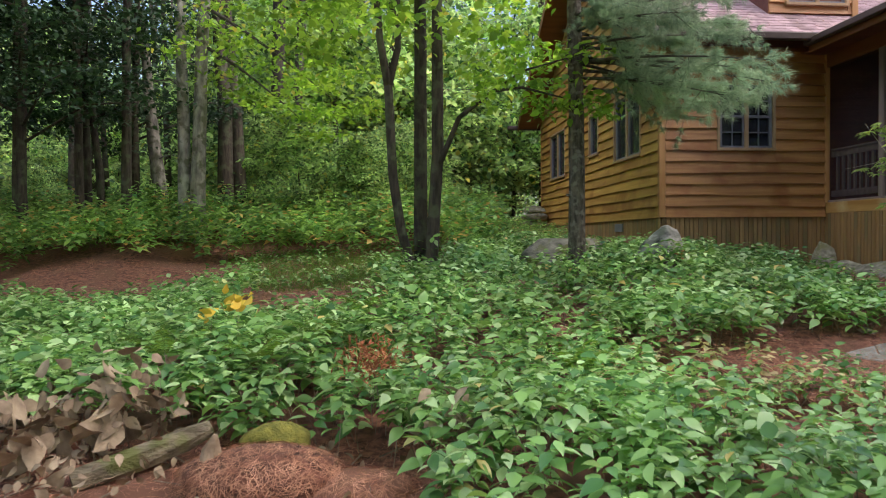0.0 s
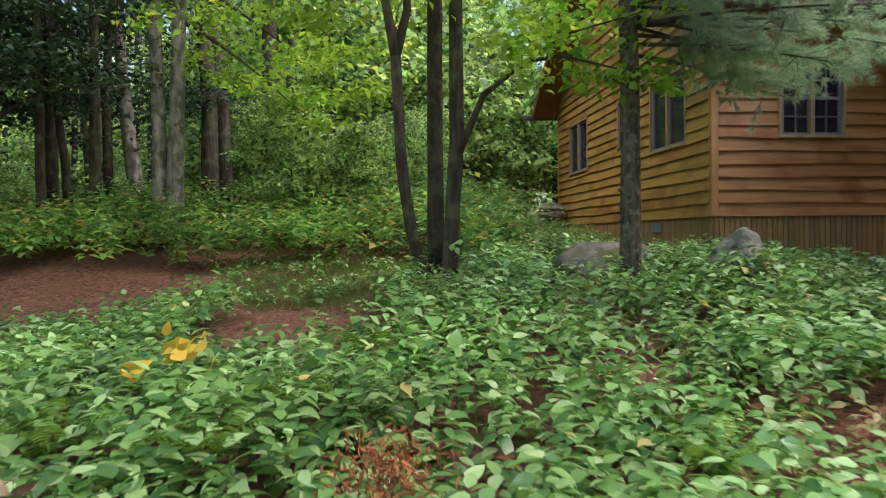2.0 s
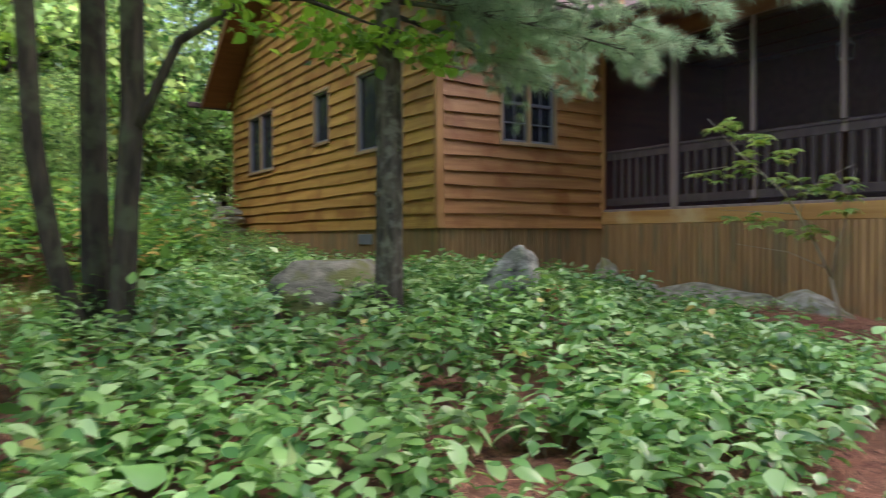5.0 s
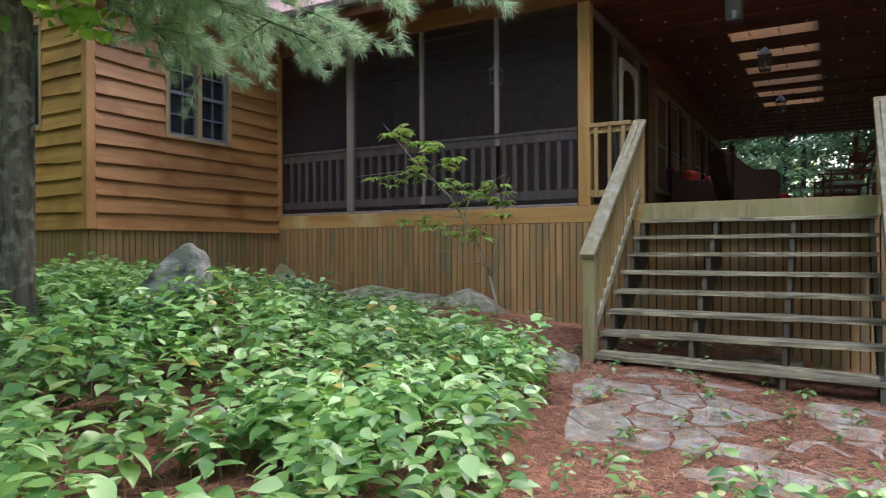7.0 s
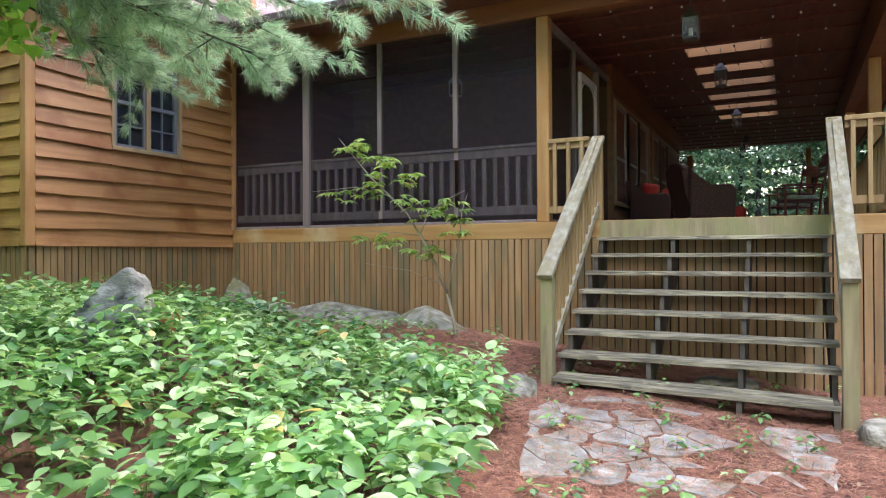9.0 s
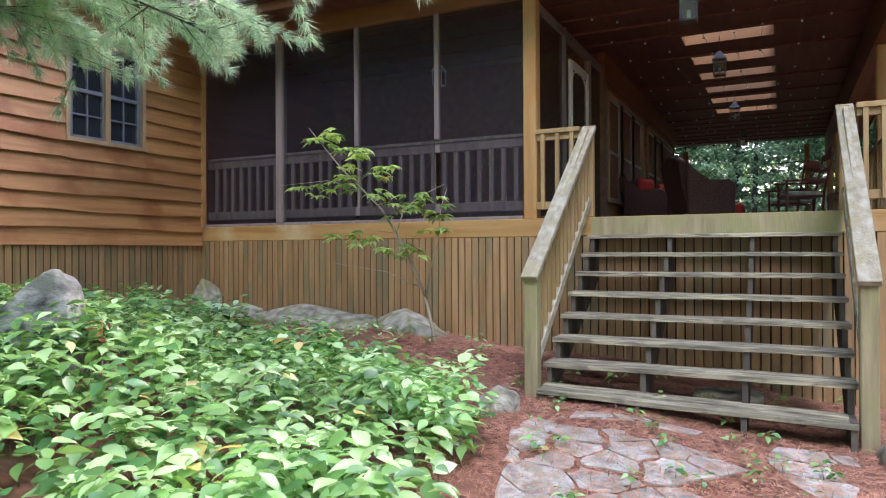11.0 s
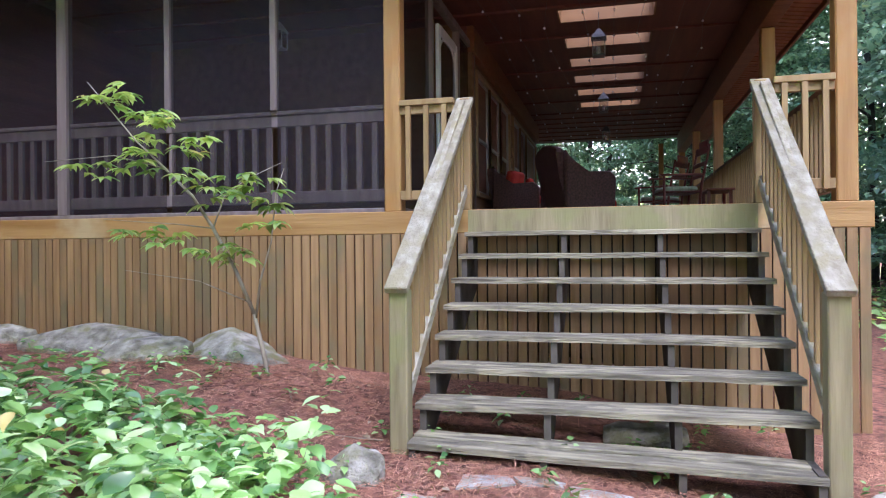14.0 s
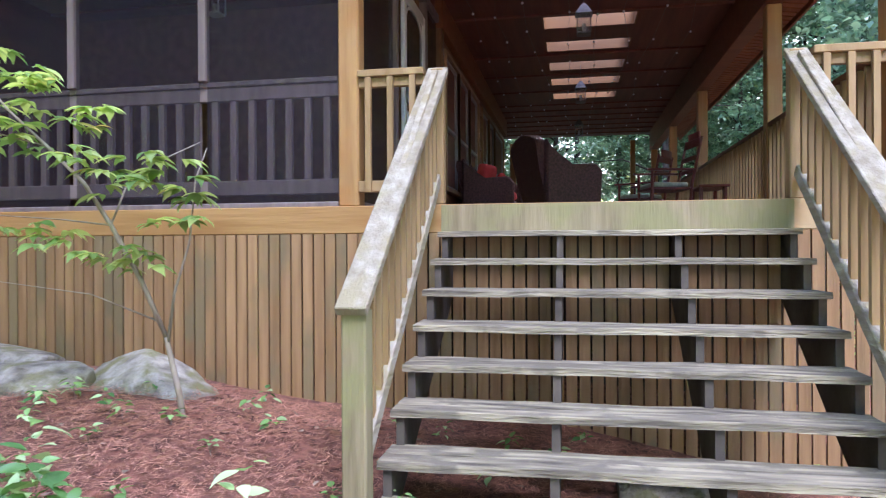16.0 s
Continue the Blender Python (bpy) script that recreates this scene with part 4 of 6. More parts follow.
def build_door():
    x0, x1, y = 9.66, 10.55, 6.60
    def stile(nm, a, b, z0, z1):
        return part_box(nm, a, b, y - 0.03, y + 0.01, z0, z1, M["white"], None)
    stile("stile", x0, x0 + 0.09, DECK + 0.02, 4.3)
    stile("stile", x1 - 0.09, x1, DECK + 0.02, 4.3)
    for z in (DECK + 0.02, 2.95, 4.2):
        stile("door_rail", x0 + 0.09, x1 - 0.09, z, z + 0.11)
    bm = bmesh.new()
    for sx, x in ((1, x0 + 0.09), (-1, x1 - 0.09)):
        pts = [(x + sx * 0.22 * (1 - math.cos(a)), y - 0.01, 4.2 - 0.22 * (1 - math.sin(a)) * 1.0) for a in np.linspace(0, math.pi / 2, 7)]
        for p, q in zip(pts, pts[1:]):
            beam(bm, p, q, 0.02, 0.02, (0, 1, 0))
    finish("corner_scroll", bm, M["white"])
    for i in range(6):
        part_box("spindle", x0 + 0.17 + i * 0.1, x0 + 0.185 + i * 0.1, y - 0.02, y - 0.005, 3.06, 3.2, M["white"], None, bevel=0)
    part_box("insect_screen", x0 + 0.09, x1 - 0.09, y - 0.012, y - 0.010, DECK + 0.1, 4.2, M["screen"], None, bevel=0)
    part_box("door_handle", x0 + 0.03, x0 + 0.06, y - 0.07, y - 0.03, 3.25, 3.4, M["tin"], None, "dark metal pull")


def railing(x0, y0, x1, y1, z, mats, label):
    """A level railing: top rail, bottom rail and square balusters."""
    def build():
        part_beam("top_rail", (x0, y0, z + 0.93), (x1, y1, z + 0.93), 0.10, 0.05, mats[0], None)
        part_beam("sub_rail", (x0, y0, z + 0.87), (x1, y1, z + 0.87), 0.04, 0.07, mats[0], None)
        part_beam("bottom_rail", (x0, y0, z + 0.14), (x1, y1, z + 0.14), 0.05, 0.08, mats[0], None)
        n = max(2, int(math.hypot(x1 - x0, y1 - y0) / 0.135))
        for i in range(n):
            t = (i + 0.5) / n
            x, y = x0 + (x1 - x0) * t, y0 + (y1 - y0) * t
            ox, oy = ((-0.04, 0) if abs(y1 - y0) > abs(x1 - x0) else (0, 0.04))
            part_box("baluster", x - 0.018 + ox, x + 0.018 + ox, y - 0.02 + oy, y + 0.02 + oy, z + 0.10, z + 0.90, mats[1], None, bevel=0)
    return thing("porch_railing", ((x0 + x1) / 2, (y0 + y1) / 2, z), label, "railing", build)


TREADS = [(8.0 - 0.24 * i, 2.033 - 0.1775 * i) for i in range(8)]


def build_stairs():
    rng = random.Random(4)
    for i, (x, z) in enumerate(TREADS):
        for k in range(2):
            bm = bmesh.new()
            xa = x + k * 0.145
            tilt = -0.05 if i == 7 else 0
            n = 9
            rows = []
            for j in range(n + 1):
                inset = 0.035 if i == 7 else 0.016
                y = STEP_R + inset + (STEP_L - STEP_R - 2 * inset) * j / n
                wob = rng.uniform(-0.003, 0.003)
                dz = tilt * (1 - j / n) + (0.012 if i == 7 and k == 1 else 0)
                rows.append([bm.verts.new((px + wob * 1.5, y, pz + dz + wob)) for px, pz in ((xa, z - 0.036), (xa + 0.003, z - 0.004), (xa + 0.007, z), (xa + 0.136, z), (xa + 0.14, z - 0.036))])
            for a, b in zip(rows, rows[1:]):
                for q in range(5):
                    bm.faces.new((a[q], a[(q + 1) % 5], b[(q + 1) % 5], b[q]))
            bm.faces.new(rows[0]), bm.faces.new(rows[-1][::-1])
            finish("tread_board", bm, M["tread"])
    for y in (STEP_R + 0.04, STEP_R + 0.70, STEP_R + 1.42, STEP_L - 0.08):
        bm = bmesh.new()
        prof = [(D, DECK - 0.19)]
        for x, z in TREADS:
            prof += [(x + 0.26, z - 0.037), (x + 0.02, z - 0.037)]
        gzv = gz(6.4, y)
        prof += [(TREADS[-1][0] + 0.02, gzv - 0.1), (TREADS[-1][0] + 0.22, gzv - 0.1), (D, DECK - 0.62)]
        rows = [[bm.verts.new((px, yy, pz)) for px, pz in prof] for yy in (y, y + 0.04)]
        bm.faces.new(rows[0]), bm.faces.new(rows[1][::-1])
        k = len(prof)
        for q in range(k):
            bm.faces.new((rows[0][q], rows[0][(q + 1) % k], rows[1][(q + 1) % k], rows[1][q]))
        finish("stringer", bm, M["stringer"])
    for y0, y1 in ((STEP_L - 0.033, STEP_L + 0.097), (STEP_R - 0.097, STEP_R + 0.033)):
        ym = (y0 + y1) / 2
        part_box("newel", 6.38, 6.49, ym - 0.055, ym + 0.055, gz(6.4, ym) - 0.15, 1.66, M["newel"], None, bevel=0.008)
        part_box("upper_newel", D + 0.03, D + 0.12, ym - 0.045, ym + 0.045, DECK + 0.006, 3.17, M["baluster"], None, bevel=0.008)
        part_beam("handrail", (6.35, ym, 1.655), (D + 0.08, ym, 3.165), 0.14, 0.045, M["rail"], None)
        part_beam("handrail_face", (6.47, ym - 0.0, 1.67), (D - 0.02, ym, 3.10), 0.04, 0.10, M["rail"], None)
        part_beam("lower_rail", (6.47, ym - 0.0, 0.96), (D - 0.01, ym, 2.40), 0.06, 0.08, M["rail"], None)
        n = 13
        for i in range(n):
            t = (i + 0.7) / n
            x = 6.56 + (D - 6.62) * t
            zz = 0.94 + (2.40 - 0.94) * (x - 6.47) / (D - 6.48)
            part_box("baluster", x - 0.018, x + 0.018, ym - 0.018, ym + 0.018, zz, zz + 0.70, M["baluster"], None, bevel=0)


build_cabin()
build_roof()
build_porch()
riser = part_box("rim_face", D - 0.006, D - 0.001, STEP_R + 0.0, STEP_L, DECK - 0.188, DECK + 0.0, M["newel"], None, bevel=0)
structure(riser, "weathered grey green board above the top tread", "trim")
thing("screen_door", (10.1, 6.6, DECK), "pale painted screen door with curved corner scrolls and spindles", "door", build_door)
thing("staircase", (7.2, (STEP_L + STEP_R) / 2, gz(7.2, 4.8)), "weathered open wooden staircase up to the porch with eight treads", "stairs", build_stairs)
railing(D + 0.04, POST_Y - 0.075, D + 0.04, STEP_L + 0.12, DECK, (M["baluster"], M["baluster"]), "short yellow wooden railing between porch post and stairs")
railing(D + 0.04, STEP_R - 0.12, D + 0.04, RIGHT + 0.08, DECK, (M["baluster"], M["baluster"]), "short yellow wooden railing between stairs and corner post")
railing(D + 0.2, RIGHT, 21.3, RIGHT, DECK, (M["fascia"], M["baluster"]), "long wooden railing along the open side of the porch")

# ---- lanterns, bulbs, furniture on the porch ----
def lantern(x, y, ztop, s, mat, label):
    """ztop: the top of the lantern's cap."""
    def build():
        b = ztop - 0.34 * s
        w = 0.075 * s
        part_box("lantern_base", x - w, x + w, y - w, y + w, b, b + 0.02 * s, mat, None, bevel=0.003)
        for sx in (-1, 1):
            for sy in (-1, 1):
                part_box("lantern_bar", x + sx * (w - 0.006), x + sx * (w + 0.004), y + sy * (w - 0.006), y + sy * (w + 0.004), b + 0.02 * s, b + 0.22 * s, mat, None, bevel=0)
        part_box("lantern_glass", x - w + 0.008, x + w - 0.008, y - w + 0.008, y + w - 0.008, b + 0.021 * s, b + 0.219 * s, M["lamp_glass"], None, bevel=0)
        part_box("candle", x - 0.02 * s, x + 0.02 * s, y - 0.02 * s, y + 0.02 * s, b + 0.022 * s, b + 0.12 * s, M["white"], None, bevel=0.003)
        bm = bmesh.new()
        t = [bm.verts.new((x + sx * w * 1.25, y + sy * w * 1.25, b + 0.22 * s)) for sx, sy in ((-1, -1), (1, -1), (1, 1), (-1, 1))]
        u = [bm.verts.new((x + sx * w * 0.25, y + sy * w * 0.25, ztop)) for sx, sy in ((-1, -1), (1, -1), (1, 1), (-1, 1))]
        bm.faces.new(t), bm.faces.new(u)
        for i in range(4):
            bm.faces.new((t[i], t[(i + 1) % 4], u[(i + 1) % 4], u[i]))
        finish("lantern_cap", bm, mat)
        bm = bmesh.new()
        tube(bm, [(x, y, ztop), (x, y, CEIL - 0.035)], [0.005, 0.005], 5)
        finish("chain", bm, M["tin"])
    thing("lantern", (x, y, ztop), label, "lantern", build, "porch lanterns")


lantern(8.7, 5.05, 4.60, 1.05, M["tin"], "grey metal lantern with glass sides hanging from the porch ceiling")
lantern(11.3, 4.95, 4.60, 1.0, M["tin"], "dark metal lantern with glass sides hanging from the porch ceiling")
lantern(14.7, 4.95, 4.56, 1.0, M["tin"], "dark metal lantern with glass sides hanging from the porch ceiling")
lantern(18.0, 4.95, 4.56, 1.0, M["tin"], "dark metal lantern with glass sides hanging from the porch ceiling")
lantern(9.6, 8.4, 4.45, 0.9, M["white"], "small pale lamp hanging inside the screened bay")


def build_lights():
    rg = random.Random(3)
    bm = bmesh.new()
    wires = bmesh.new()
    for row in range(9):
        y = RIGHT + 0.45 + row * 0.40
        x = 8.6 + rg.uniform(0, 1.0)
        last = None
        while x < 21:
            p = Vector((x, y + rg.uniform(-.12, .12), CEIL - rg.uniform(0.05, 0.10)))
            q = bmesh.ops.create_icosphere(bm, subdivisions=1, radius=0.018, matrix=Matrix.Translation(p))
            if last:
                beam(wires, last + Vector((0, 0, 0.022)), p + Vector((0, 0, 0.022)), 0.004, 0.004)
            last = p
            x += rg.uniform(0.9, 1.3)
    finish("bulb", bm, M["bulb"], kind="stuff")
    finish("wire", wires, M["tin"], kind="stuff")


thing("string_lights", (14, 4.9, CEIL), "strings of small clear bulbs, unlit, strung below the porch ceiling", "string lights", build_lights)


def soft_box(name, x0, x1, y0, y1, z0, z1, mat, r=0.05, turn=None):
    bm = bmesh.new()
    box(bm, x0, x1, y0, y1, z0, z1)
    bmesh.ops.bevel(bm, geom=bm.edges[:], offset=r, segments=3, affect="EDGES", profile=0.5)
    return finish(name, bm, mat, smooth=True)


def armchair(x, y, turn, label, high=0.93):
    """A big wicker wing chair whose back is at -y before turning."""
    def build():
        bm = bmesh.new()
        prof = [(-0.34, 0.12), (-0.31, 0.55), (-0.35, 0.78), (-0.36, 0.88), (-0.30, high - 0.01), (-0.18, high + 0.03), (0.0, high + 0.045), (0.18, high + 0.03), (0.30, high - 0.01), (0.36, 0.88), (0.35, 0.78), (0.31, 0.55), (0.34, 0.12)]
        rows = [[bm.verts.new((px, py + 0.20 * max(0, 0.5 - pz) - 0.14 * (pz - 0.4), pz)) for px, pz in prof] for py in (-0.34, -0.22)]
        k = len(prof)
        bm.faces.new(rows[0]), bm.faces.new(rows[1][::-1])
        for i in range(k):
            bm.faces.new((rows[0][i], rows[0][(i + 1) % k], rows[1][(i + 1) % k], rows[1][i]))
        finish("backrest", bm, M["wicker"], smooth=False, bevel=0.02)
        for s in (-1, 1):
            bm = bmesh.new()
            prof2 = [(-0.30, 0.14), (0.36, 0.14), (0.38, 0.56), (0.30, 0.64), (0.0, 0.60), (-0.18, 0.72), (-0.30, 0.90)]
            rows = [[bm.verts.new((s * px, py, pz)) for py, pz in prof2] for px in (0.32, 0.42)]
            k = len(prof2)
            bm.faces.new(rows[0]), bm.faces.new(rows[1][::-1])
            for i in range(k):
                bm.faces.new((rows[0][i], rows[0][(i + 1) % k], rows[1][(i + 1) % k], rows[1][i]))
            finish("armrest", bm, M["wicker"], bevel=0.02)
            for py in (-0.3, 0.3):
                part_box("leg", s * 0.36 - 0.03, s * 0.36 + 0.03, py - 0.03, py + 0.03, 0, 0.16, M["wicker"], None)
        soft_box("seat", -0.32, 0.32, -0.24, 0.36, 0.16, 0.36, M["wicker"])
        soft_box("cushion", -0.30, 0.30, -0.20, 0.36, 0.36, 0.48, M["red"])
    e = thing("armchair", (0, 0, 0), label, "chair", build)
    e.matrix_basis = pose(x, y, DECK, 0, 0, turn)
    return e


def rocking_chair(x, y, turn, label):
    def build():
        for s in (-1, 1):
            bm = bmesh.new()
            pts = [(s * 0.24, -0.46 + 0.92 * t, 0.02 + 0.16 * (2 * t - 1) ** 2) for t in np.linspace(0, 1, 9)]
            tube(bm, pts, [0.018] * 9, 6)
            finish("rocker", bm, M["maroon"])
            bm = bmesh.new()
            tube(bm, [(s * 0.24, -0.22, 0.05), (s * 0.24, -0.26, 0.5), (s * 0.25, -0.38, 1.06)], [0.02, 0.02, 0.015], 7)
            finish("back_post", bm, M["maroon"])
            bm = bmesh.new()
            tube(bm, [(s * 0.26, 0.24, 0.05), (s * 0.27, 0.24, 0.64)], [0.02, 0.018], 7)
            finish("leg", bm, M["maroon"])
            part_box("armrest", s * 0.28 - 0.035, s * 0.28 + 0.035, -0.28, 0.30, 0.64, 0.665, M["maroon"], None)
        for z, w in ((0.62, 0.05), (0.78, 0.06), (0.95, 0.10)):
            part_box("slat", -0.24, 0.24, -0.275 - 0.2 * (z - 0.5), -0.26 - 0.2 * (z - 0.5), z, z + w, M["maroon"], None)
        soft_box("crest", -0.17, 0.17, -0.40, -0.37, 1.02, 1.14, M["maroon"], 0.012)
        part_box("seat", -0.26, 0.26, -0.24, 0.26, 0.41, 0.44, M["maroon"], None)
        soft_box("cushion", -0.24, 0.24, -0.22, 0.24, 0.44, 0.50, M["cushion"], 0.025)
        for z in (0.2, 0.3):
            part_box("stretcher", -0.25, 0.25, 0.23, 0.25, z, z + 0.025, M["maroon"], None)
    e = thing("rocking_chair", (0, 0, 0), label, "chair", build)
    e.matrix_basis = pose(x, y, DECK, 0, 0, turn)
    return e


armchair(11.6, 5.28, -152, "high backed dark wicker armchair on the porch")
armchair(12.9, 6.2, 180, "low dark wicker armchair with red cushions beside the window wall", 0.62)
armchair(13.9, 6.2, 180, "low dark wicker seat with red cushions beside the window wall", 0.62)
rocking_chair(12.6, 3.95, 12, "maroon rocking chair with a striped seat cushion")
rocking_chair(14.4, 4.05, -30, "maroon rocking chair with a pale cushion beside a small table")
soft = thing("ottoman", (13.6, 5.0, DECK), "low red cushioned ottoman on the porch", "ottoman", lambda: (soft_box("cushion", 13.3, 13.9, 4.75, 5.25, DECK + 0.22, DECK + 0.42, M["red"]), part_box("base", 13.33, 13.87, 4.78, 5.22, DECK, DECK + 0.22, M["wicker"], None)))


def pillow(x, y, z, turn, label):
    e = thing("pillow", (0, 0, 0), label, "pillow", lambda: soft_box("cover", -0.2, 0.2, -0.07, 0.07, 0, 0.34, M["red"], 0.06))
    e.matrix_basis = pose(x, y, z, -12, 0, turn)


pillow(12.75, 6.25, DECK + 0.49, 160, "bright red pillow on a low wicker armchair")
pillow(13.95, 6.2, DECK + 0.49, 190, "bright red pillow on a low wicker seat")


def build_table():
    part_box("tabletop", 12.2, 12.9, 3.25, 3.6, DECK + 0.42, DECK + 0.45, M["maroon"], None)
    for a in (12.24, 12.83):
        for b in (3.28, 3.55):
            part_box("leg", a, a + 0.04, b, b + 0.04, DECK, DECK + 0.42, M["maroon"], None, bevel=0)


thing("side_table", (12.55, 3.4, DECK), "small maroon side table by the railing", "table", build_table)
vent = tagged(part_box("foundation_vent", G - 0.045, G - 0.018, 13.2, 13.65, 1.74, 1.90, M["pane_frame"], None), "grey louvred vent in the slatted skirt", "vent")
# ---- plants ----
def inside(x, y, poly):
    r = np.zeros(len(x), bool)
    for (x0, y0), (x1, y1) in zip(poly, poly[1:] + poly[:1]):
        if y0 == y1:
            continue
        hit = ((y0 > y) != (y1 > y)) & (x < (x1 - x0) * (y - y0) / (y1 - y0) + x0)
        r ^= hit
    return r


BED = [(-9, 3.8), (-1.6, 3.8), (-1.1, 3.95), (-0.6, 3.85), (-0.25, 3.75), (0.1, 3.6), (0.45, 3.35), (0.6, 2.0), (2.4, 1.8), (2.4, 3.6), (2.05, 4.6), (2.3, 5.0), (3.1, 5.35), (3.9, 5.7), (4.9, 5.8), (5.55, 6.2), (5.8, 7.0), (5.75, 8.0), (6.3, 9.3), (6.9, 10.9), (5.2, 10.9), (4.8, 12.5), (1.9, 13.5), (1.6, 9.9), (0.3, 8.8), (0.1, 8.0), (-0.7, 7.9), (-1.3, 8.9), (-3.3, 9.3), (-4.7, 9.1), (-9, 8.6)]
BARE = [[(1.6, 5.9), (2.2, 5.7), (2.5, 6.0), (2.3, 6.4), (1.9, 6.4)], [(-1.2, 7.1), (0.2, 6.8), (0.5, 7.6), (0.1, 8.6), (-1.2, 8.8)], [(1.9, 8.45), (2.6, 8.3), (3.1, 9.0), (3.0, 9.95), (2.0, 9.95)]]
GRASS = [(-1.3, 9.2), (0.1, 8.2), (1.7, 9.8), (1.9, 13.4), (-1.6, 12.9), (-2.6, 12.7), (-1.9, 11.5)]
BANK = [(-14, 11.0), (-6.5, 11.5), (-3.3, 12.1), (-1.8, 12.1), (1.5, 12.1), (1.9, 11.5), (2.7, 13), (3.2, 16), (3.6, 24), (-16, 24)]


def scatter(poly, per_m2, holes=()):
    xs, ys = [p[0] for p in poly], [p[1] for p in poly]
    n = int((max(xs) - min(xs)) * (max(ys) - min(ys)) * per_m2)
    x, y = rs.uniform(min(xs), max(xs), n), rs.uniform(min(ys), max(ys), n)
    ok = inside(x, y, poly)
    for h in holes:
        ok &= ~inside(x, y, h)
    return x[ok], y[ok]


def undergrowth(name, x, y, hmin, hmax, k, size, mat, label, shape="leaf", stems=True, droop=0.12):
    """Many low plants: a stem each, with k leaves round its upper part."""
    z = ground(x, y)
    n = len(x)
    clump = 0.5 + 0.5 * np.sin(x * 1.7 + 0.6 * np.sin(y * 2.1)) * np.sin(y * 1.9 + 1.3)
    h = hmin + (hmax - hmin) * (0.55 * rs.rand(n) + 0.45 * clump)
    lean = rs.normal(0, 0.13, (n, 2))
    az0 = rs.uniform(0, 6.28, n)
    j = np.tile(np.arange(k), n)
    i = np.repeat(np.arange(n), k)
    t = 0.42 + 0.58 * (j + rs.rand(n * k) * 0.6) / k
    P = np.stack((x[i] + lean[i, 0] * t * h[i] * 2, y[i] + lean[i, 1] * t * h[i] * 2, z[i] + h[i] * t), 1)
    az = az0[i] + j * 2.4 + rs.normal(0, 0.3, n * k)
    D = np.stack((np.cos(az), np.sin(az), -droop + rs.normal(0, 0.28, n * k) + (t > 0.93) * 0.3), 1)
    N = np.stack((rs.normal(0, 0.3, n * k), rs.normal(0, 0.3, n * k), np.ones(n * k)), 1)
    L = size * rs.uniform(0.6, 1.25, n * k) * (1.15 - 0.35 * t)
    P[:, :2] += D[:, :2] * 0.02
    leaves(name, P, D, N, L, L * rs.uniform(0.50, 0.66, n * k), mat, shape=shape, kind="stuff", label=label)
    if stems:
        B = np.stack((x, y, z - 0.02), 1)
        U = np.stack((lean[:, 0] * 2, lean[:, 1] * 2, np.ones(n)), 1)
        leaves(name + "_stem", B, U, rand_dirs(n), h, np.full(n, 0.007), M["twig"], shape="needle", kind="stuff", label="thin brown stems under low leafy plants")


x, y = scatter(BED, 54, BARE)
undergrowth("undergrowth", x, y, 0.16, 0.60, 13, 0.122, M["bed_leaf"], "dense bed of knee-high broad leaved green undergrowth")
xe, ye = scatter([(2.4, 1.8), (4.3, 2.0), (4.5, 3.2), (3.8, 4.2), (3.1, 4.9), (2.3, 4.7), (2.4, 3.6)], 40)
undergrowth("low_undergrowth", xe, ye, 0.12, 0.36, 10, 0.10, M["bed_leaf"], "low mixed undergrowth beside the paving")
xp, yp = scatter([(1.7, 4.4), (3.4, 3.8), (3.3, 4.9), (2.9, 5.2), (2.4, 5.6), (1.5, 5.5)], 24)
undergrowth("pale_undergrowth", xp, yp, 0.12, 0.34, 9, 0.09, M["pale_leaf"], "undergrowth with pale yellow and brown leaves")
xb, yb = scatter([(1.6, 5.2), (4.2, 3.6), (7.9, 3.3), (8.0, 7.0), (7.6, 10.9), (6.8, 10.9), (6.0, 8.0), (6.0, 6.3), (4.0, 5.7)], 5)
undergrowth("seedlings", xb, yb, 0.04, 0.17, 8, 0.065, M["bed_leaf"], "scattered small green seedlings among pine needles")
x, y = scatter(GRASS, 16)
undergrowth("sparse_undergrowth", x, y, 0.06, 0.26, 8, 0.095, M["bed_leaf"], "sparse low green plants round the tree clump")
xw, yw = scatter([(2.2, 12.2), (4.7, 12.6), (5.0, 21), (3.8, 22), (3.1, 16)], 26)
undergrowth("wall_undergrowth", xw, yw, 0.15, 0.5, 10, 0.10, M["shade_leaf"], "low green undergrowth along the gable wall", shape="chip")
x, y = scatter(BANK, 25)
keep = (y < 19) | (rs.rand(len(x)) < 0.4)
undergrowth("bank_undergrowth", x[keep], y[keep], 0.35, 1.2, 16, 0.18, M["shade_leaf"], "thick green undergrowth on the bank below the forest", shape="chip", stems=False)
x, y = scatter([(-30, 20), (4.5, 22), (20, 24), (30, 60), (-45, 60), (-45, 20)], 1.6)
undergrowth("forest_floor_plants", x, y, 0.3, 0.9, 12, 0.3, M["shade_leaf"], "green forest floor plants between the trees", shape="chip", stems=False)
x, y = scatter([(9, 2.4), (40, 2.4), (40, -14), (6, -14), (7.5, 1.0)], 1.5)
undergrowth("side_undergrowth", x, y, 0.2, 0.8, 12, 0.2, M["shade_leaf"], "green undergrowth beside the porch", shape="chip", stems=False)


def grass(name, poly, per, hmax, label, holes=()):
    x, y = scatter(poly, per, holes)
    n = len(x)
    P = np.stack((x, y, ground(x, y) - 0.01), 1)
    D = rand_dirs(n)
    D[:, 2] = np.abs(D[:, 2]) + 0.9
    leaves(name, P, D, rand_dirs(n), rs.uniform(0.3, 1, n) * hmax, np.full(n, 0.005), M["fern"], shape="needle", kind="stuff", label=label)


grass("grass", GRASS, 900, 0.24, "thin green grass on the needle covered ground")
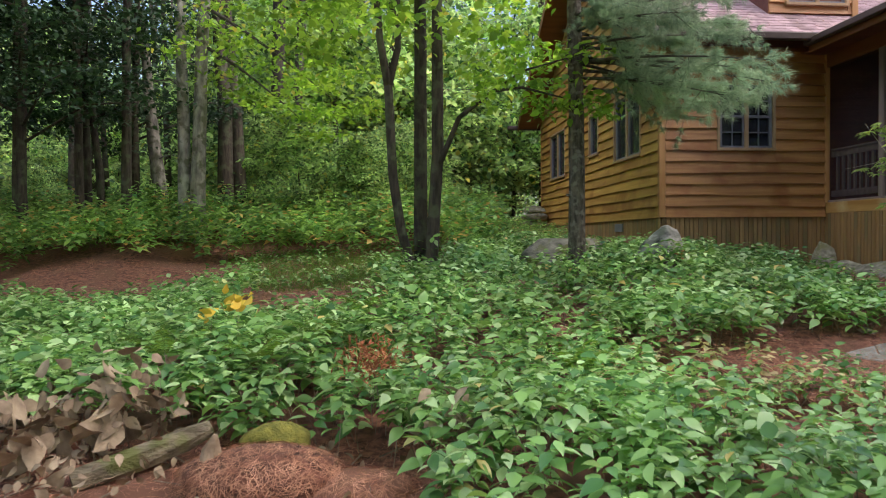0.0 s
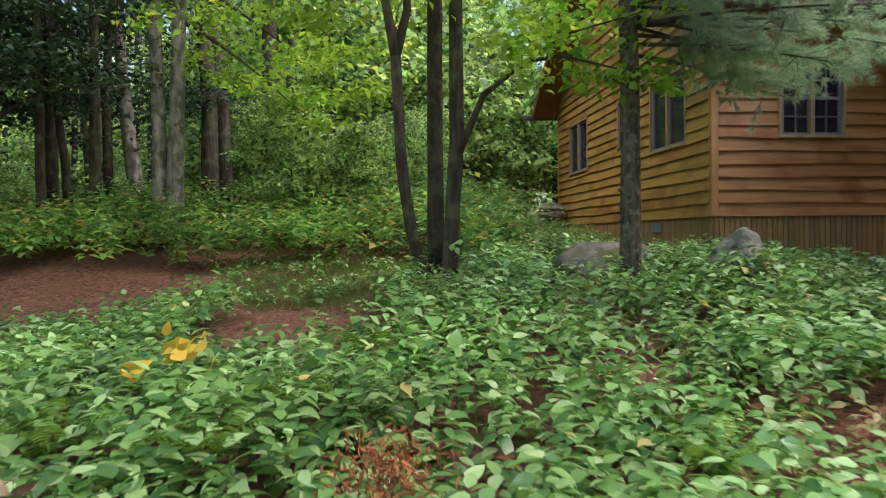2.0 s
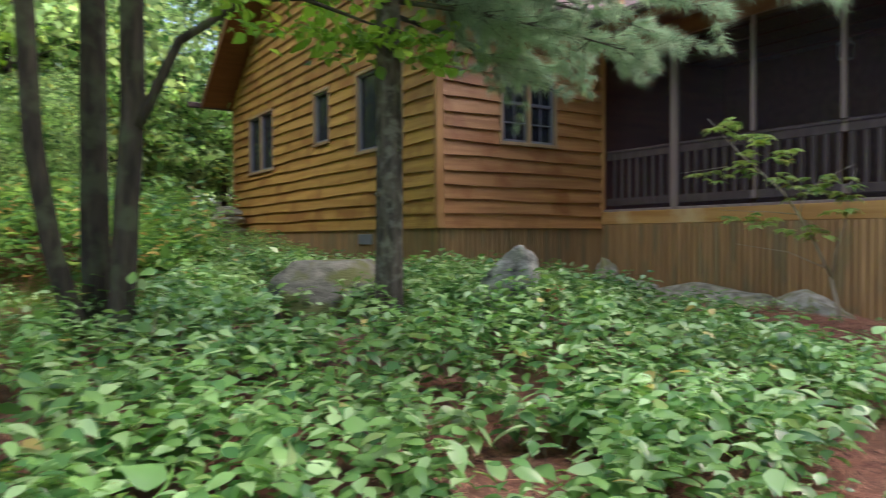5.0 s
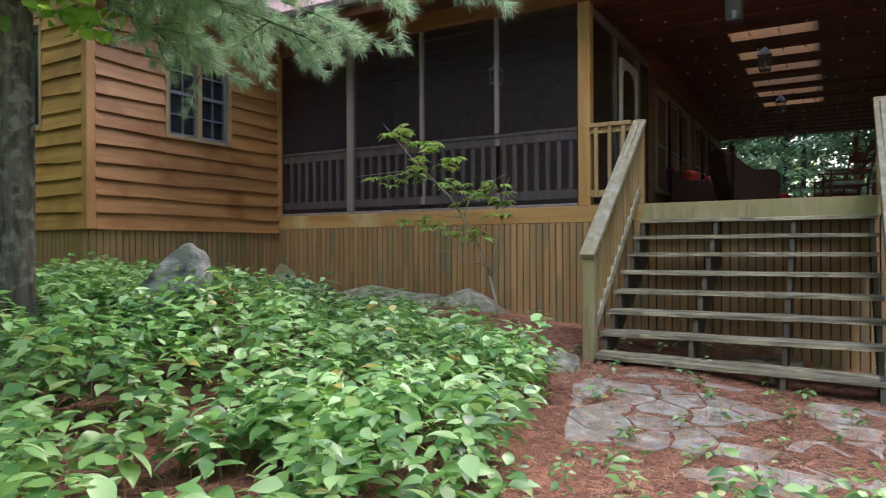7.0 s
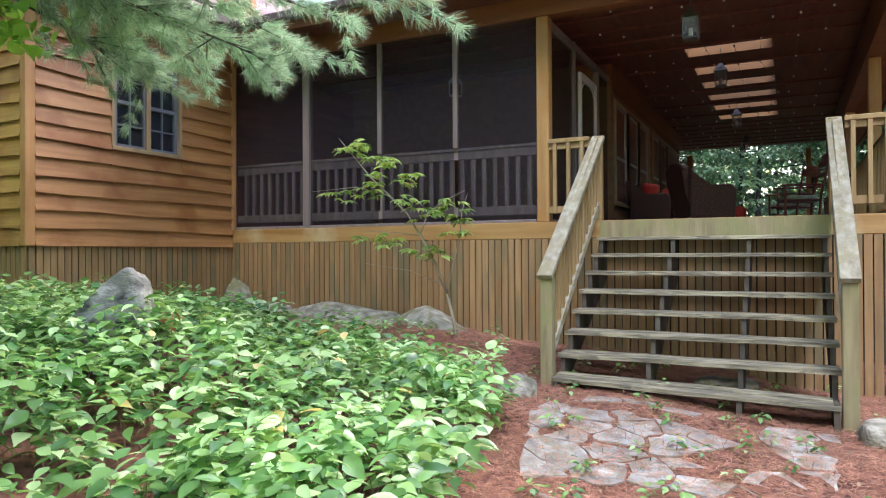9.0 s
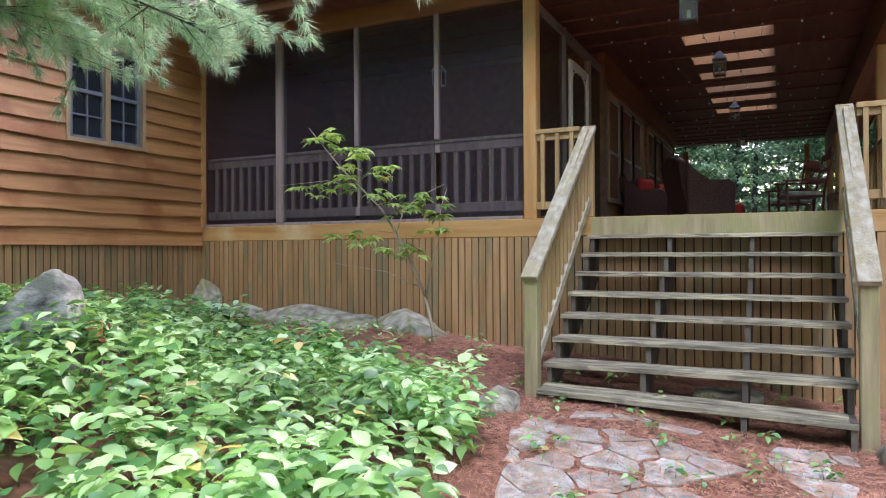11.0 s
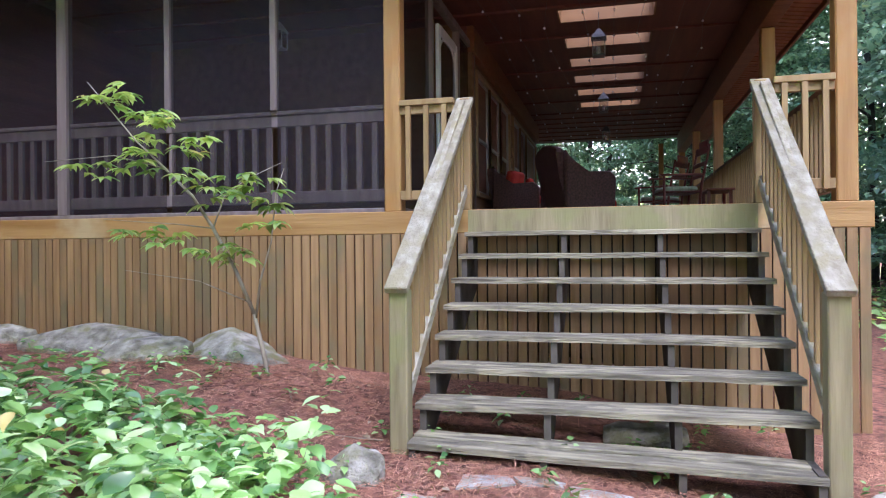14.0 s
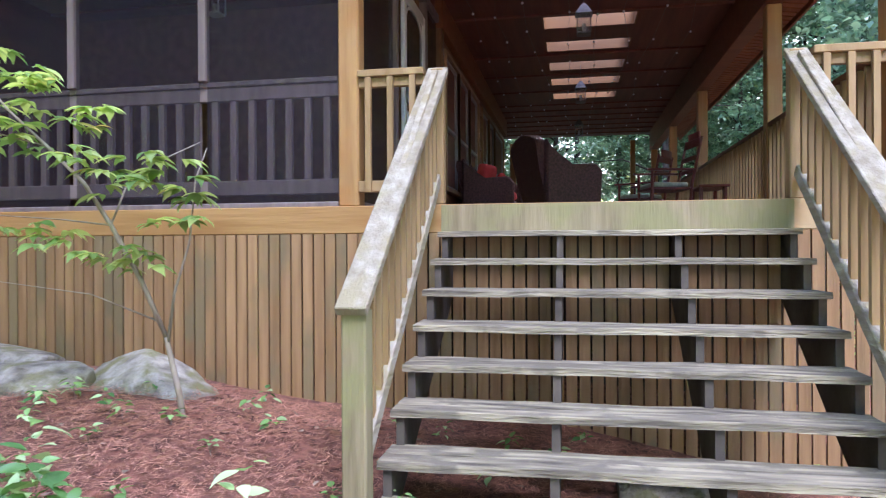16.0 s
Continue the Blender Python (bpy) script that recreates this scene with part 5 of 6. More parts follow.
grass("path_edge_grass", [(-5.5, 13.0), (-3.3, 13.5), (-1.5, 13.2), (-1.5, 13.9), (-3.4, 14.3), (-5.8, 13.6)], 250, 0.35, "tufts of pale grass at the edge of the bare path")
grass("paving_grass", [(4.0, 4.0), (6.3, 3.7), (6.2, 5.9), (4.2, 5.6)], 90, 0.09, "small grass tufts between the flagstones")


def litter(name, poly, per, label, length=0.10, width=0.0035, mat="needle_litter"):
    x, y = scatter(poly, per)
    n = len(x)
    P = np.stack((x, y, ground(x, y) + rs.uniform(0.002, 0.034, n)), 1)
    D = rand_dirs(n, 0.12)
    N = np.stack((rs.normal(0, .2, n), rs.normal(0, .2, n), np.ones(n)), 1)
    leaves(name, P, D, N, rs.uniform(0.5, 1, n) * length, np.full(n, width), M[mat], shape="needle", kind="stuff", label=label)


litter("needle_litter", [(3.0, 3.4), (8.1, 3.0), (8.1, 11.2), (6.6, 11.0), (5.8, 6.4), (3.4, 5.7), (2.2, 6.4)], 3200, "fallen reddish pine needles by the stairs", width=0.004)
litter("path_litter", [(-9, 9), (-4.7, 8.8), (-3.4, 8.8), (-1.0, 8.0), (0.4, 7.4), (0.2, 8.4), (-1.2, 9.6), (-2, 12.6), (-3.3, 12.6), (-6, 12), (-9, 11.4)], 420, "dry needles and bits of leaf on the bare path", length=0.12, width=0.007)
litter("needle_litter", [(1.4, 5.2), (4.0, 5.3), (4.0, 6.8), (1.6, 6.8)], 1500, "fallen reddish pine needles in a gap of the bed", width=0.005)
litter("needle_litter", [(-1.8, 2.6), (1.0, 2.6), (1.0, 4.0), (-1.8, 4.0)], 1800, "fallen reddish pine needles at the edge of the bed", width=0.004)
x, y = scatter([(3.4, 3.4), (8.0, 3.4), (8.0, 10.6), (6.2, 9), (5.6, 6.2), (2.0, 6.4)], 9)
n = len(x)
leaves("fallen_leaves", np.stack((x, y, ground(x, y) + 0.012), 1), rand_dirs(n, 0.1), np.tile((0.1, 0.1, 1.0), (n, 1)) + rs.normal(0, .2, (n, 3)), rs.uniform(0.03, 0.07, n), rs.uniform(0.02, 0.05, n), M["dead"], shape="leaf", kind="stuff", label="dry brown leaves fallen on the pine needles")


def debris(name, poly, per, lo, hi, label):
    x, y = scatter(poly, per)
    n = len(x)
    leaves(name, np.stack((x, y, ground(x, y) + rs.uniform(0.01, 0.06, n)), 1), rand_dirs(n, 0.5), np.tile((0, 0, 1.0), (n, 1)) + rs.normal(0, .6, (n, 3)), rs.uniform(lo, hi, n), rs.uniform(lo, hi, n) * 0.6, M["dead"], shape="leaf", kind="stuff", label=label)


debris("fallen_leaves", [(-1.9, 2.8), (0.9, 2.8), (0.9, 3.7), (-0.2, 3.9), (-1.9, 4.0)], 55, 0.05, 0.10, "curled dry leaves at the edge of the bed")
debris("fallen_leaves", [(-1.2, 8.8), (-0.7, 7.2), (0.3, 7.0), (0.5, 8.0), (0.2, 9.0)], 10, 0.04, 0.08, "dry leaves on the bare needle covered patch")


def build_sticks():
    rg = random.Random(19)
    for k in range(26):
        x, y = (rg.uniform(-1.8, 0.8), rg.uniform(2.9, 3.8)) if k < 14 else (rg.uniform(4.2, 7.6), rg.uniform(5.9, 9.5))
        a, ln = rg.uniform(0, 3.14), rg.uniform(0.12, 0.45)
        x2, y2 = x + math.cos(a) * ln, y + math.sin(a) * ln
        bm = bmesh.new()
        tube(bm, [(x, y, gz(x, y) + 0.015), ((x + x2) / 2 + 0.02, (y + y2) / 2, gz(x, y) + 0.035), (x2, y2, gz(x2, y2) + 0.02)], [0.006, 0.005, 0.002], 5)
        o = finish("stick", bm, M["twig"])
        tagged(o, "thin dry stick lying on pine needles", "stick", "fallen sticks")


build_sticks()


def branchlets(rng, a, b, sag, n):
    """Points from a to b along a drooping curve."""
    a, b = Vector(a), Vector(b)
    return [a.lerp(b, t) + Vector((0, 0, sag * 4 * t * (1 - t))) for t in np.linspace(0, 1, n)]


def spray(centres, n, radius, thick, size, seed, tilt=0.45):
    """Layered flat sprays of leaves round the centres."""
    r = np.random.RandomState(seed)
    c = np.asarray(centres)[r.randint(0, len(centres), n)]
    o = r.normal(size=(n, 3)) * (radius, radius, thick)
    D = r.normal(size=(n, 3)) * (1, 1, 0.35) + (0, 0, -0.35)
    N = r.normal(size=(n, 3)) * tilt + (0, 0, 1)
    L = size * r.uniform(0.6, 1.3, n)
    return c + o, D, N, L, L * r.uniform(0.6, 0.85, n)


def make_tree(name, height, crown_from, spread, leaf_n, size, mat, bark, seed, label, clumps=60, thick=0.13, rad=0.5, trunk_r=0.13, lean=0.3):
    rng = random.Random(seed)
    e = empty(name, (0, 0, 0), label, "tree", "forest trees")
    bm = bmesh.new()
    lx, ly = rng.uniform(-lean, lean), rng.uniform(-lean, lean)
    pts = [(lx * t * t * 2 + 0.06 * math.sin(t * 9 + seed), ly * t * t * 2 + 0.05 * math.sin(t * 7), height * t - 0.3) for t in np.linspace(0, 1, 9)]
    tube(bm, pts, [trunk_r * (1.25 if i == 0 else 1) * (1 - 0.85 * i / 8) for i in range(9)], 8, 0.15, rng)
    cs = []
    for i in range(clumps):
        t = crown_from / height + (1 - crown_from / height) * rng.random() ** 0.9
        k = t * 8
        p = Vector(pts[int(k)]).lerp(Vector(pts[min(8, int(k) + 1)]), k % 1)
        a = rng.uniform(0, 6.283)
        reach = spread * (1.15 - 0.75 * (t - crown_from / height) / max(0.05, 1 - crown_from / height)) * rng.uniform(0.35, 1)
        q = p + Vector((math.cos(a) * reach, math.sin(a) * reach, rng.uniform(-0.1, 0.5) * reach * 0.6))
        cs.append(q)
        if i % 3 == 0:
            m = p.lerp(q, 0.5) + Vector((0, 0, 0.12 * reach))
            tube(bm, [p, m, q], [0.03 * trunk_r / 0.1, 0.018 * trunk_r / 0.1, 0.006], 5, 0, rng)
    finish("trunk", bm, M[bark], e, smooth=True)
    leaves("crown", *spray(cs, leaf_n, rad, thick, size, seed, 0.45 if "hemlock" in name else 0.6), M[mat], e, "chip")
    return e


# forest: a few kinds of tree, each set out many times
kinds = [
    make_tree("maple_tree", 6.0, 0.8, 2.2, 4600, 0.21, "forest", "bark_dark", 11, "young green maple with layered leaves in the forest", 70, 0.10, 0.42, 0.05),
    make_tree("maple_tree", 8.5, 1.8, 2.8, 5200, 0.22, "forest", "bark_dark", 12, "slender green maple with layered leaves in the forest", 75, 0.12, 0.5, 0.08),
    make_tree("maple_tree", 15.0, 4.0, 4.2, 7500, 0.23, "maple", "bark_dark", 13, "tall forest tree with dark trunk and bright green crown", 80, 0.2, 0.7, 0.17),
    make_tree("maple_tree", 16.0, 5.5, 4.5, 7500, 0.24, "forest", "bark_dark", 14, "tall forest tree with dark trunk and green crown", 80, 0.22, 0.75, 0.19),
    make_tree("hemlock_tree", 13.0, 0.7, 3.0, 9500, 0.19, "conifer", "bark_dark", 15, "dark green hemlock with drooping flat sprays", 110, 0.07, 0.45, 0.14, 0.1),
]
hi_hemlock = make_tree("hemlock_tree", 12.0, 2.3, 3.0, 15000, 0.13, "hemlock", "bark_dark", 16, "shady dark green hemlock with a bare lower trunk", 140, 0.08, 0.45, 0.12, 0.1)


def plant_tree(kind, x, y, turn, size):
    kind_copy = copy_thing(kind, pose(x, y, gz(x, y), 0, 0, turn))
    kind_copy.scale = (size, size, size)
    return kind_copy


rng = random.Random(21)
spots = []
bushes = [(rng.uniform(-2.4, 1.6), rng.uniform(14.8, 22)) for _ in range(17)] + [(rng.uniform(-20, -11), rng.uniform(19, 25)) for _ in range(8)] + [(rng.uniform(-12, -2.5), rng.uniform(24, 29)) for _ in range(10)]
for bx, by in bushes:
    if (by > 15.6 or not -4.4 < bx < -2.6) and bx < 2.2:
        plant_tree(kinds[0], bx, by, rng.uniform(0, 360), rng.uniform(0.30, 0.52))


def grove(n, xr, yr, which, gap, avoid=lambda x, y: False):
    tries = 0
    while n > 0 and tries < 4000:
        tries += 1
        x, y = rng.uniform(*xr), rng.uniform(*yr)
        if avoid(x, y) or any((x - a) ** 2 + (y - b) ** 2 < gap * gap for a, b in spots):
            continue
        spots.append((x, y))
        plant_tree(kinds[rng.choice(which)], x, y, rng.uniform(0, 360), rng.uniform(0.8, 1.2))
        n -= 1


house = lambda x, y: 3.0 < x < 25 and 1.0 < y < 23
grove(8, (-3.0, 3.0), (20, 24), (0, 1, 0), 1.4, house)
grove(8, (2.5, 8.0), (23.5, 29), (0, 1, 0), 1.5)
grove(40, (-20, 6), (22, 36), (0, 1, 0, 0, 1), 1.9, lambda x, y: house(x, y) or (-13 < x < -7 and y < 27))
grove(34, (-30, 14), (34, 52), (0, 1, 1, 3, 1), 2.4, house)
grove(6, (-11, 4), (30, 40), (2, 3), 3.5, house)
grove(8, (-24, -11), (11, 22), (2, 3, 4, 1), 2.5)
grove(40, (25, 44), (-7, 18), (4,), 1.5, house)
grove(30, (9.5, 32), (-12, -2.0), (4,), 1.6)
# unseen trees behind the start, added for window reflections and a closed canopy
grove(8, (-14, 12), (-16, -7), (2, 3), 4.0)
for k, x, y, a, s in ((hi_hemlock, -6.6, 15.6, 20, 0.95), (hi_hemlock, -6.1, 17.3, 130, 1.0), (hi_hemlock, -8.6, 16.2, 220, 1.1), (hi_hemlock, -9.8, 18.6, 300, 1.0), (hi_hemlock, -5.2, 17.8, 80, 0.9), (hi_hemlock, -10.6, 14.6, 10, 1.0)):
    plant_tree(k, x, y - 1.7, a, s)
for k in (*kinds, hi_hemlock):
    k.location = (-30 - 4 * kinds.index(k) if k in kinds else -26, -24, gz(-30, -24))

# unseen tall trees left of the walk, added to shade the near ground
plant_tree(kinds[2], -7.3, 2.8, 40, 1.0)
plant_tree(kinds[3], -9.8, 7.2, 150, 0.95)

# distant woods
n = 12000
a = rs.uniform(0, 6.283, n)
r = rs.uniform(54, 66, n)
P = np.stack((r * np.cos(a), 12 + r * np.sin(a), 1 + (9 + 3 * np.sin(a * 23) + 2 * np.sin(a * 57)) * rs.rand(n) ** 1.1), 1)
leaves("distant_woods", P, rand_dirs(n), rand_dirs(n), rs.uniform(0.8, 1.6, n), rs.uniform(0.6, 1.0, n), M["forest"], shape="chip", kind="stuff", label="wall of green woods far behind the trees")
bm = bmesh.new()
rng = random.Random(9)
for i in range(90):
    x, y = rng.uniform(-34, 12), rng.uniform(24, 50)
    g = gz(x, y)
    tube(bm, [(x, y, g - 0.2), (x + rng.uniform(-.3, .3), y, g + 6), (x + rng.uniform(-.6, .6), y, g + 14)], [0.11, 0.085, 0.04], 7)
tagged(finish("far_trunks", bm, M["bark_dark"], smooth=True), "dark trunks deep in the forest", kind="stuff")


def single_trunk(name, pts, radii, bark, label, sides=12, category="tree"):
    def build():
        bm = bmesh.new()
        P = [Vector(p) for p in pts]
        fine, rr = [], []
        for i in range(len(P) - 1):
            for s in range(6):
                t = s / 6
                fine.append(P[i].lerp(P[i + 1], t) + Vector((0.006 * math.sin(9 * t + i), 0.006 * math.cos(7 * t + i), 0)))
                rr.append(radii[i] * (1 - t) + radii[i + 1] * t)
        fine.append(P[-1]), rr.append(radii[-1])
        tube(bm, fine, rr, sides, 0.07, random.Random(len(pts)))
        finish("trunk", bm, M[bark], smooth=True)
        rg = random.Random(int(1000 * abs(pts[0][0]) + 10 * pts[0][1]))
        for k in range(4):
            q = fine[rg.randint(7, len(fine) - 4)]
            a, ln = rg.uniform(0, 6.28), rg.uniform(0.3, 1.1)
            bm = bmesh.new()
            tube(bm, [q, q + Vector((math.cos(a) * ln * 0.5, math.sin(a) * ln * 0.5, 0.12 * ln)), q + Vector((math.cos(a) * ln, math.sin(a) * ln, 0.1 * ln))], [radii[1] * 0.22, radii[1] * 0.13, 0.004], 5)
            finish("dead_branch", bm, M[bark])
    return thing(name, pts[0], label, category, build)


# pale twin trunks and the dark ones beside them
def up(x, y, dx, dy, h, r, bark, label, bend=0.0, name="tree_trunk"):
    g = gz(x, y)
    single_trunk(name, [(x, y, g - 0.2), (x + dx * 0.15 + bend, y, g + 0.25 * h), (x + dx * 0.5 + bend, y + dy * 0.5, g + 0.55 * h), (x + dx, y + dy, g + h)], [r * 1.3, r, r * 0.85, r * 0.5], bark, label)


for k, (tx, ty, dx, tr) in enumerate(((-7.0, 14.4, 0.1, 0.09), (-5.85, 14.6, -0.15, 0.10), (-5.0, 14.8, 0.1, 0.12), (-8.2, 15.4, 0.2, 0.10), (-2.6, 20.5, 0.3, 0.10), (-0.9, 19.5, -0.2, 0.09), (0.6, 21.0, 0.3, 0.12), (-4.3, 21.5, 0.2, 0.14), (-6.4, 22.5, -0.2, 0.13), (-8.5, 21.0, 0.3, 0.12), (-1.6, 25.0, 0.2, 0.16), (2.0, 24.5, -0.2, 0.13), (-10.0, 24.0, 0.2, 0.15))):
    up(tx, ty, dx, 0.2, 11, 0.78 * tr, "bark_dark", ("slender dark trunk on the wooded bank", "dark straight trunk among forest leaves", "thick dark trunk in the wood")[0 if tr < 0.11 else 1 if tr < 0.14 else 2])
up(-3.58, 14.0, -0.2, 0.2, 10, 0.115, "bark_grey", "pale grey trunk, one of two standing close together")
up(-3.36, 13.95, 0.35, 0.2, 10, 0.13, "bark_grey", "thicker pale grey trunk, one of two standing close together", 0.03)
up(-4.55, 16.0, -0.6, 0.4, 5, 0.15, "bark_grey", "short leaning grey trunk in the undergrowth", -0.1)
up(-3.35, 16.6, -0.7, 0.4, 11, 0.16, "bark_dark", "dark slightly curved trunk behind the pale pair", 0.1)
up(-3.0, 16.8, -0.9, 0.4, 11, 0.14, "bark_dark", "dark leaning trunk behind the pale pair")
up(-2.35, 18.0, 0.2, 0.3, 12, 0.18, "bark_dark", "dark upright trunk on the wooded bank")
up(-1.95, 18.3, 0.6, 0.3, 12, 0.13, "bark_dark", "slimmer dark trunk on the wooded bank")
up(-0.4, 24.0, 0.2, 0.3, 13, 0.2, "bark_dark", "dark trunk deeper in the wood")
up(-5.6, 15.2, -0.7, 0.3, 6, 0.08, "bark_dark", "thin dark leaning trunk")

# ---- the three stemmed maple ----
def leaf_group(name, cs, n, rad, thick, size, mat, seed, parent=None, label="", shape="leaf"):
    return leaves(name, *spray(cs, n, rad, thick, size, seed), M[mat], parent, shape, label=label)


def build_maple():
    def stem(pts, radii, nm="trunk"):
        bm = bmesh.new()
        P = [Vector(p) for p in pts]
        fine, rr = [], []
        for i in range(len(P) - 1):
            for s in range(5):
                fine.append(P[i].lerp(P[i + 1], s / 5))
                rr.append(radii[i] + (radii[i + 1] - radii[i]) * s / 5)
        fine.append(P[-1]), rr.append(radii[-1])
        tube(bm, fine, rr, 12, 0.08, random.Random(3))
        finish(nm, bm, M["bark_dark"], smooth=True)
    g = gz(0.8, 9.2)
    stem([(0.74, 9.12, g - 0.2), (0.68, 9.1, g + 0.15), (0.56, 9.05, g + 0.6), (0.46, 9.05, g + 1.3), (0.41, 9.05, g + 2.5)], [0.10, 0.07, 0.066, 0.064, 0.06])
    stem([(0.41, 9.05, g + 2.5), (0.30, 9.0, g + 3.1), (0.16, 9.0, g + 5.5)], [0.06, 0.048, 0.035], "limb")
    stem([(0.41, 9.05, g + 2.5), (0.54, 9.05, g + 3.0), (0.54, 9.1, g + 5.5)], [0.055, 0.045, 0.03], "limb")
    stem([(0.85, 9.3, g - 0.2), (0.85, 9.3, g + 0.2), (0.85, 9.3, g + 1.5), (0.86, 9.3, g + 3), (0.86, 9.3, g + 6)], [0.13, 0.10, 0.092, 0.088, 0.06])
    stem([(0.97, 9.05, g - 0.2), (0.98, 9.05, g + 0.2), (1.02, 9.05, g + 0.9), (1.07, 9.05, g + 1.6), (1.07, 9.05, g + 2.6), (1.08, 9.05, g + 6)], [0.12, 0.09, 0.085, 0.083, 0.08, 0.06])
    stem([(1.09, 9.0, g + 1.45), (1.34, 8.85, g + 2.05), (1.75, 8.6, g + 2.35), (2.1, 8.45, g + 2.37), (2.6, 8.25, g + 2.2)], [0.042, 0.032, 0.024, 0.018, 0.008], "limb")
    stem([(1.75, 8.6, g + 2.35), (2.1, 8.3, g + 2.55), (2.9, 8.1, g + 2.75)], [0.018, 0.013, 0.005], "limb")
    r = random.Random(31)
    cs = [(1.5 + 1.6 * r.random(), 8.1 + 0.9 * r.random(), g + 2.05 + 0.95 * r.random()) for _ in range(34)]
    leaf_group("foliage", cs, 900, 0.13, 0.05, 0.11, "maple", 31)
    cs = [(r.uniform(-1.4, 2.6), r.uniform(7.2, 10.4), g + r.uniform(2.9, 5.6)) for _ in range(70)]
    leaf_group("foliage", cs, 3000, 0.25, 0.07, 0.12, "maple", 32)
    # unseen crown overhead, added to dim the ground below the maple
    cs = [(0.2 + r.gauss(0, 1.9), 8.4 + r.gauss(0, 2.0), g + r.uniform(6.2, 9.0)) for _ in range(130)]
    leaf_group("crown", cs, 7000, 0.45, 0.15, 0.19, "maple", 33, shape="chip")


thing("maple_tree", (0.8, 9.2, gz(0.8, 9.2)), "three stemmed maple with dark bark and bright green leaves", "tree", build_maple)

# overhanging bright branches further back
r = random.Random(41)
def build_overhang():
    bm = bmesh.new()
    for a, b in (((-3.3, 14.1, 6.4), (-0.6, 12.4, 4.2)), ((-3.3, 14.1, 5.6), (-1.2, 12.8, 3.9)), ((-3.4, 14.1, 7.2), (0.2, 13.0, 5.2))):
        tube(bm, branchlets(r, a, b, 0.1, 6), [0.04, 0.035, 0.03, 0.02, 0.014, 0.006], 6)
    finish("limb", bm, M["bark_dark"], smooth=True)
    cs = [(r.uniform(-3.2, 0.6), r.uniform(11.8, 14.6), r.uniform(3.5, 6.8)) for _ in range(60)]
    cs = [c for c in cs if c[2] > 3.4 + 0.55 * abs(c[0] + 1.2)]
    leaf_group("foliage", cs, 4500, 0.32, 0.06, 0.13, "maple", 42, shape="chip")
thing("maple_branches", (-2, 13.5, 5), "overhanging maple branches with yellow green leaves", "tree branch", build_overhang)


# ---- the pine before the cabin ----
def build_pine():
    g = gz(2.83, 8.54)
    bm = bmesh.new()
    zs = np.linspace(-0.2, 9, 40)
    tube(bm, [(2.83 + 0.012 * math.sin(z * 1.3), 8.54 + 0.01 * math.sin(z * 2), g + z) for z in zs], [(0.135 if z < 0 else 0.112 + 0.02 * math.exp(-z * 4)) * (1 - 0.05 * z) for z in zs], 16, 0.07, random.Random(2))
    finish("trunk", bm, M["bark"], smooth=True)
    rg = random.Random(77)
    for i in range(14):
        bm = bmesh.new()
        a, z = rg.uniform(0, 6.28), rg.uniform(0.6, 3.4)
        c = Vector((2.83 + 0.1 * math.cos(a), 8.54 + 0.1 * math.sin(a), g + z))
        tube(bm, [c, c + Vector((math.cos(a), math.sin(a), 0.1)) * 0.04], [0.022, 0.012], 6)
        finish("branch_stub", bm, M["bark"])
    ends = [(4.75, 7.30, 3.40, 3.9), (3.94, 5.92, 3.28, 3.9), (3.55, 6.1, 3.55, 4.1), (3.2, 6.2, 3.8, 4.3), (4.25, 6.6, 3.35, 3.9), (2.9, 6.5, 4.0, 4.5), (4.4, 7.3, 3.2, 3.7), (3.7, 6.6, 4.1, 4.5), (4.72, 8.35, 3.40, 4.0), (4.62, 8.85, 3.42, 3.9), (4.75, 7.55, 4.10, 4.4), (4.1, 6.8, 4.25, 4.5), (4.85, 8.5, 4.3, 4.6), (3.9, 7.5, 3.85, 4.2), (4.4, 7.9, 4.75, 4.9), (3.6, 6.9, 4.9, 5.0), (4.7, 8.8, 4.95, 5.2), (4.1, 9.1, 4.0, 4.3), (2.2, 7.6, 5.0, 4.8), (3.2, 6.6, 4.75, 5.2), (4.3, 7.2, 4.9, 5.1), (4.85, 7.9, 3.35, 3.8), (4.3, 8.5, 3.2, 3.6), (4.4, 7.6, 3.3, 3.7), (4.0, 8.2, 3.5, 3.8), (4.5, 8.2, 3.75, 4.1), (3.7, 8.0, 4.3, 4.5), (3.6, 8.6, 4.6, 4.7)]
    bm = bmesh.new()
    tufts = []
    for ex, ey, ez, z0 in ends:
        pts = branchlets(rg, (2.83, 8.54, z0), (ex, ey, ez), 0.06, 8)
        tube(bm, pts, [0.022, 0.02, 0.017, 0.014, 0.011, 0.008, 0.005, 0.003], 6)
        main = (Vector(pts[-1]) - Vector(pts[0])).normalized()
        for i in range(24):
            t = rg.uniform(0.22, 1.0)
            k = t * 7
            p = pts[int(k)].lerp(pts[min(7, int(k) + 1)], k % 1)
            d = (main + Vector((rg.uniform(-1, 1), rg.uniform(-1, 1), rg.uniform(-0.45, 0.25)))).normalized()
            q = p + d * rg.uniform(0.12, 0.42)
            tube(bm, [p, q], [0.005, 0.002], 4)
            for s in (0.45, 0.75, 1.0):
                tufts.append((*p.lerp(q, s), *d))
        tufts.append((*pts[-1], *main))
    finish("limb", bm, M["bark_dark"], smooth=True)
    T = np.array(tufts)
    per = 62
    i = np.repeat(np.arange(len(T)), per)
    P = T[i, :3] + rs.normal(0, 0.012, (len(i), 3))
    D = T[i, 3:] * 0.9 + rand_dirs(len(i)) * 0.85 + (0, 0, -0.1)
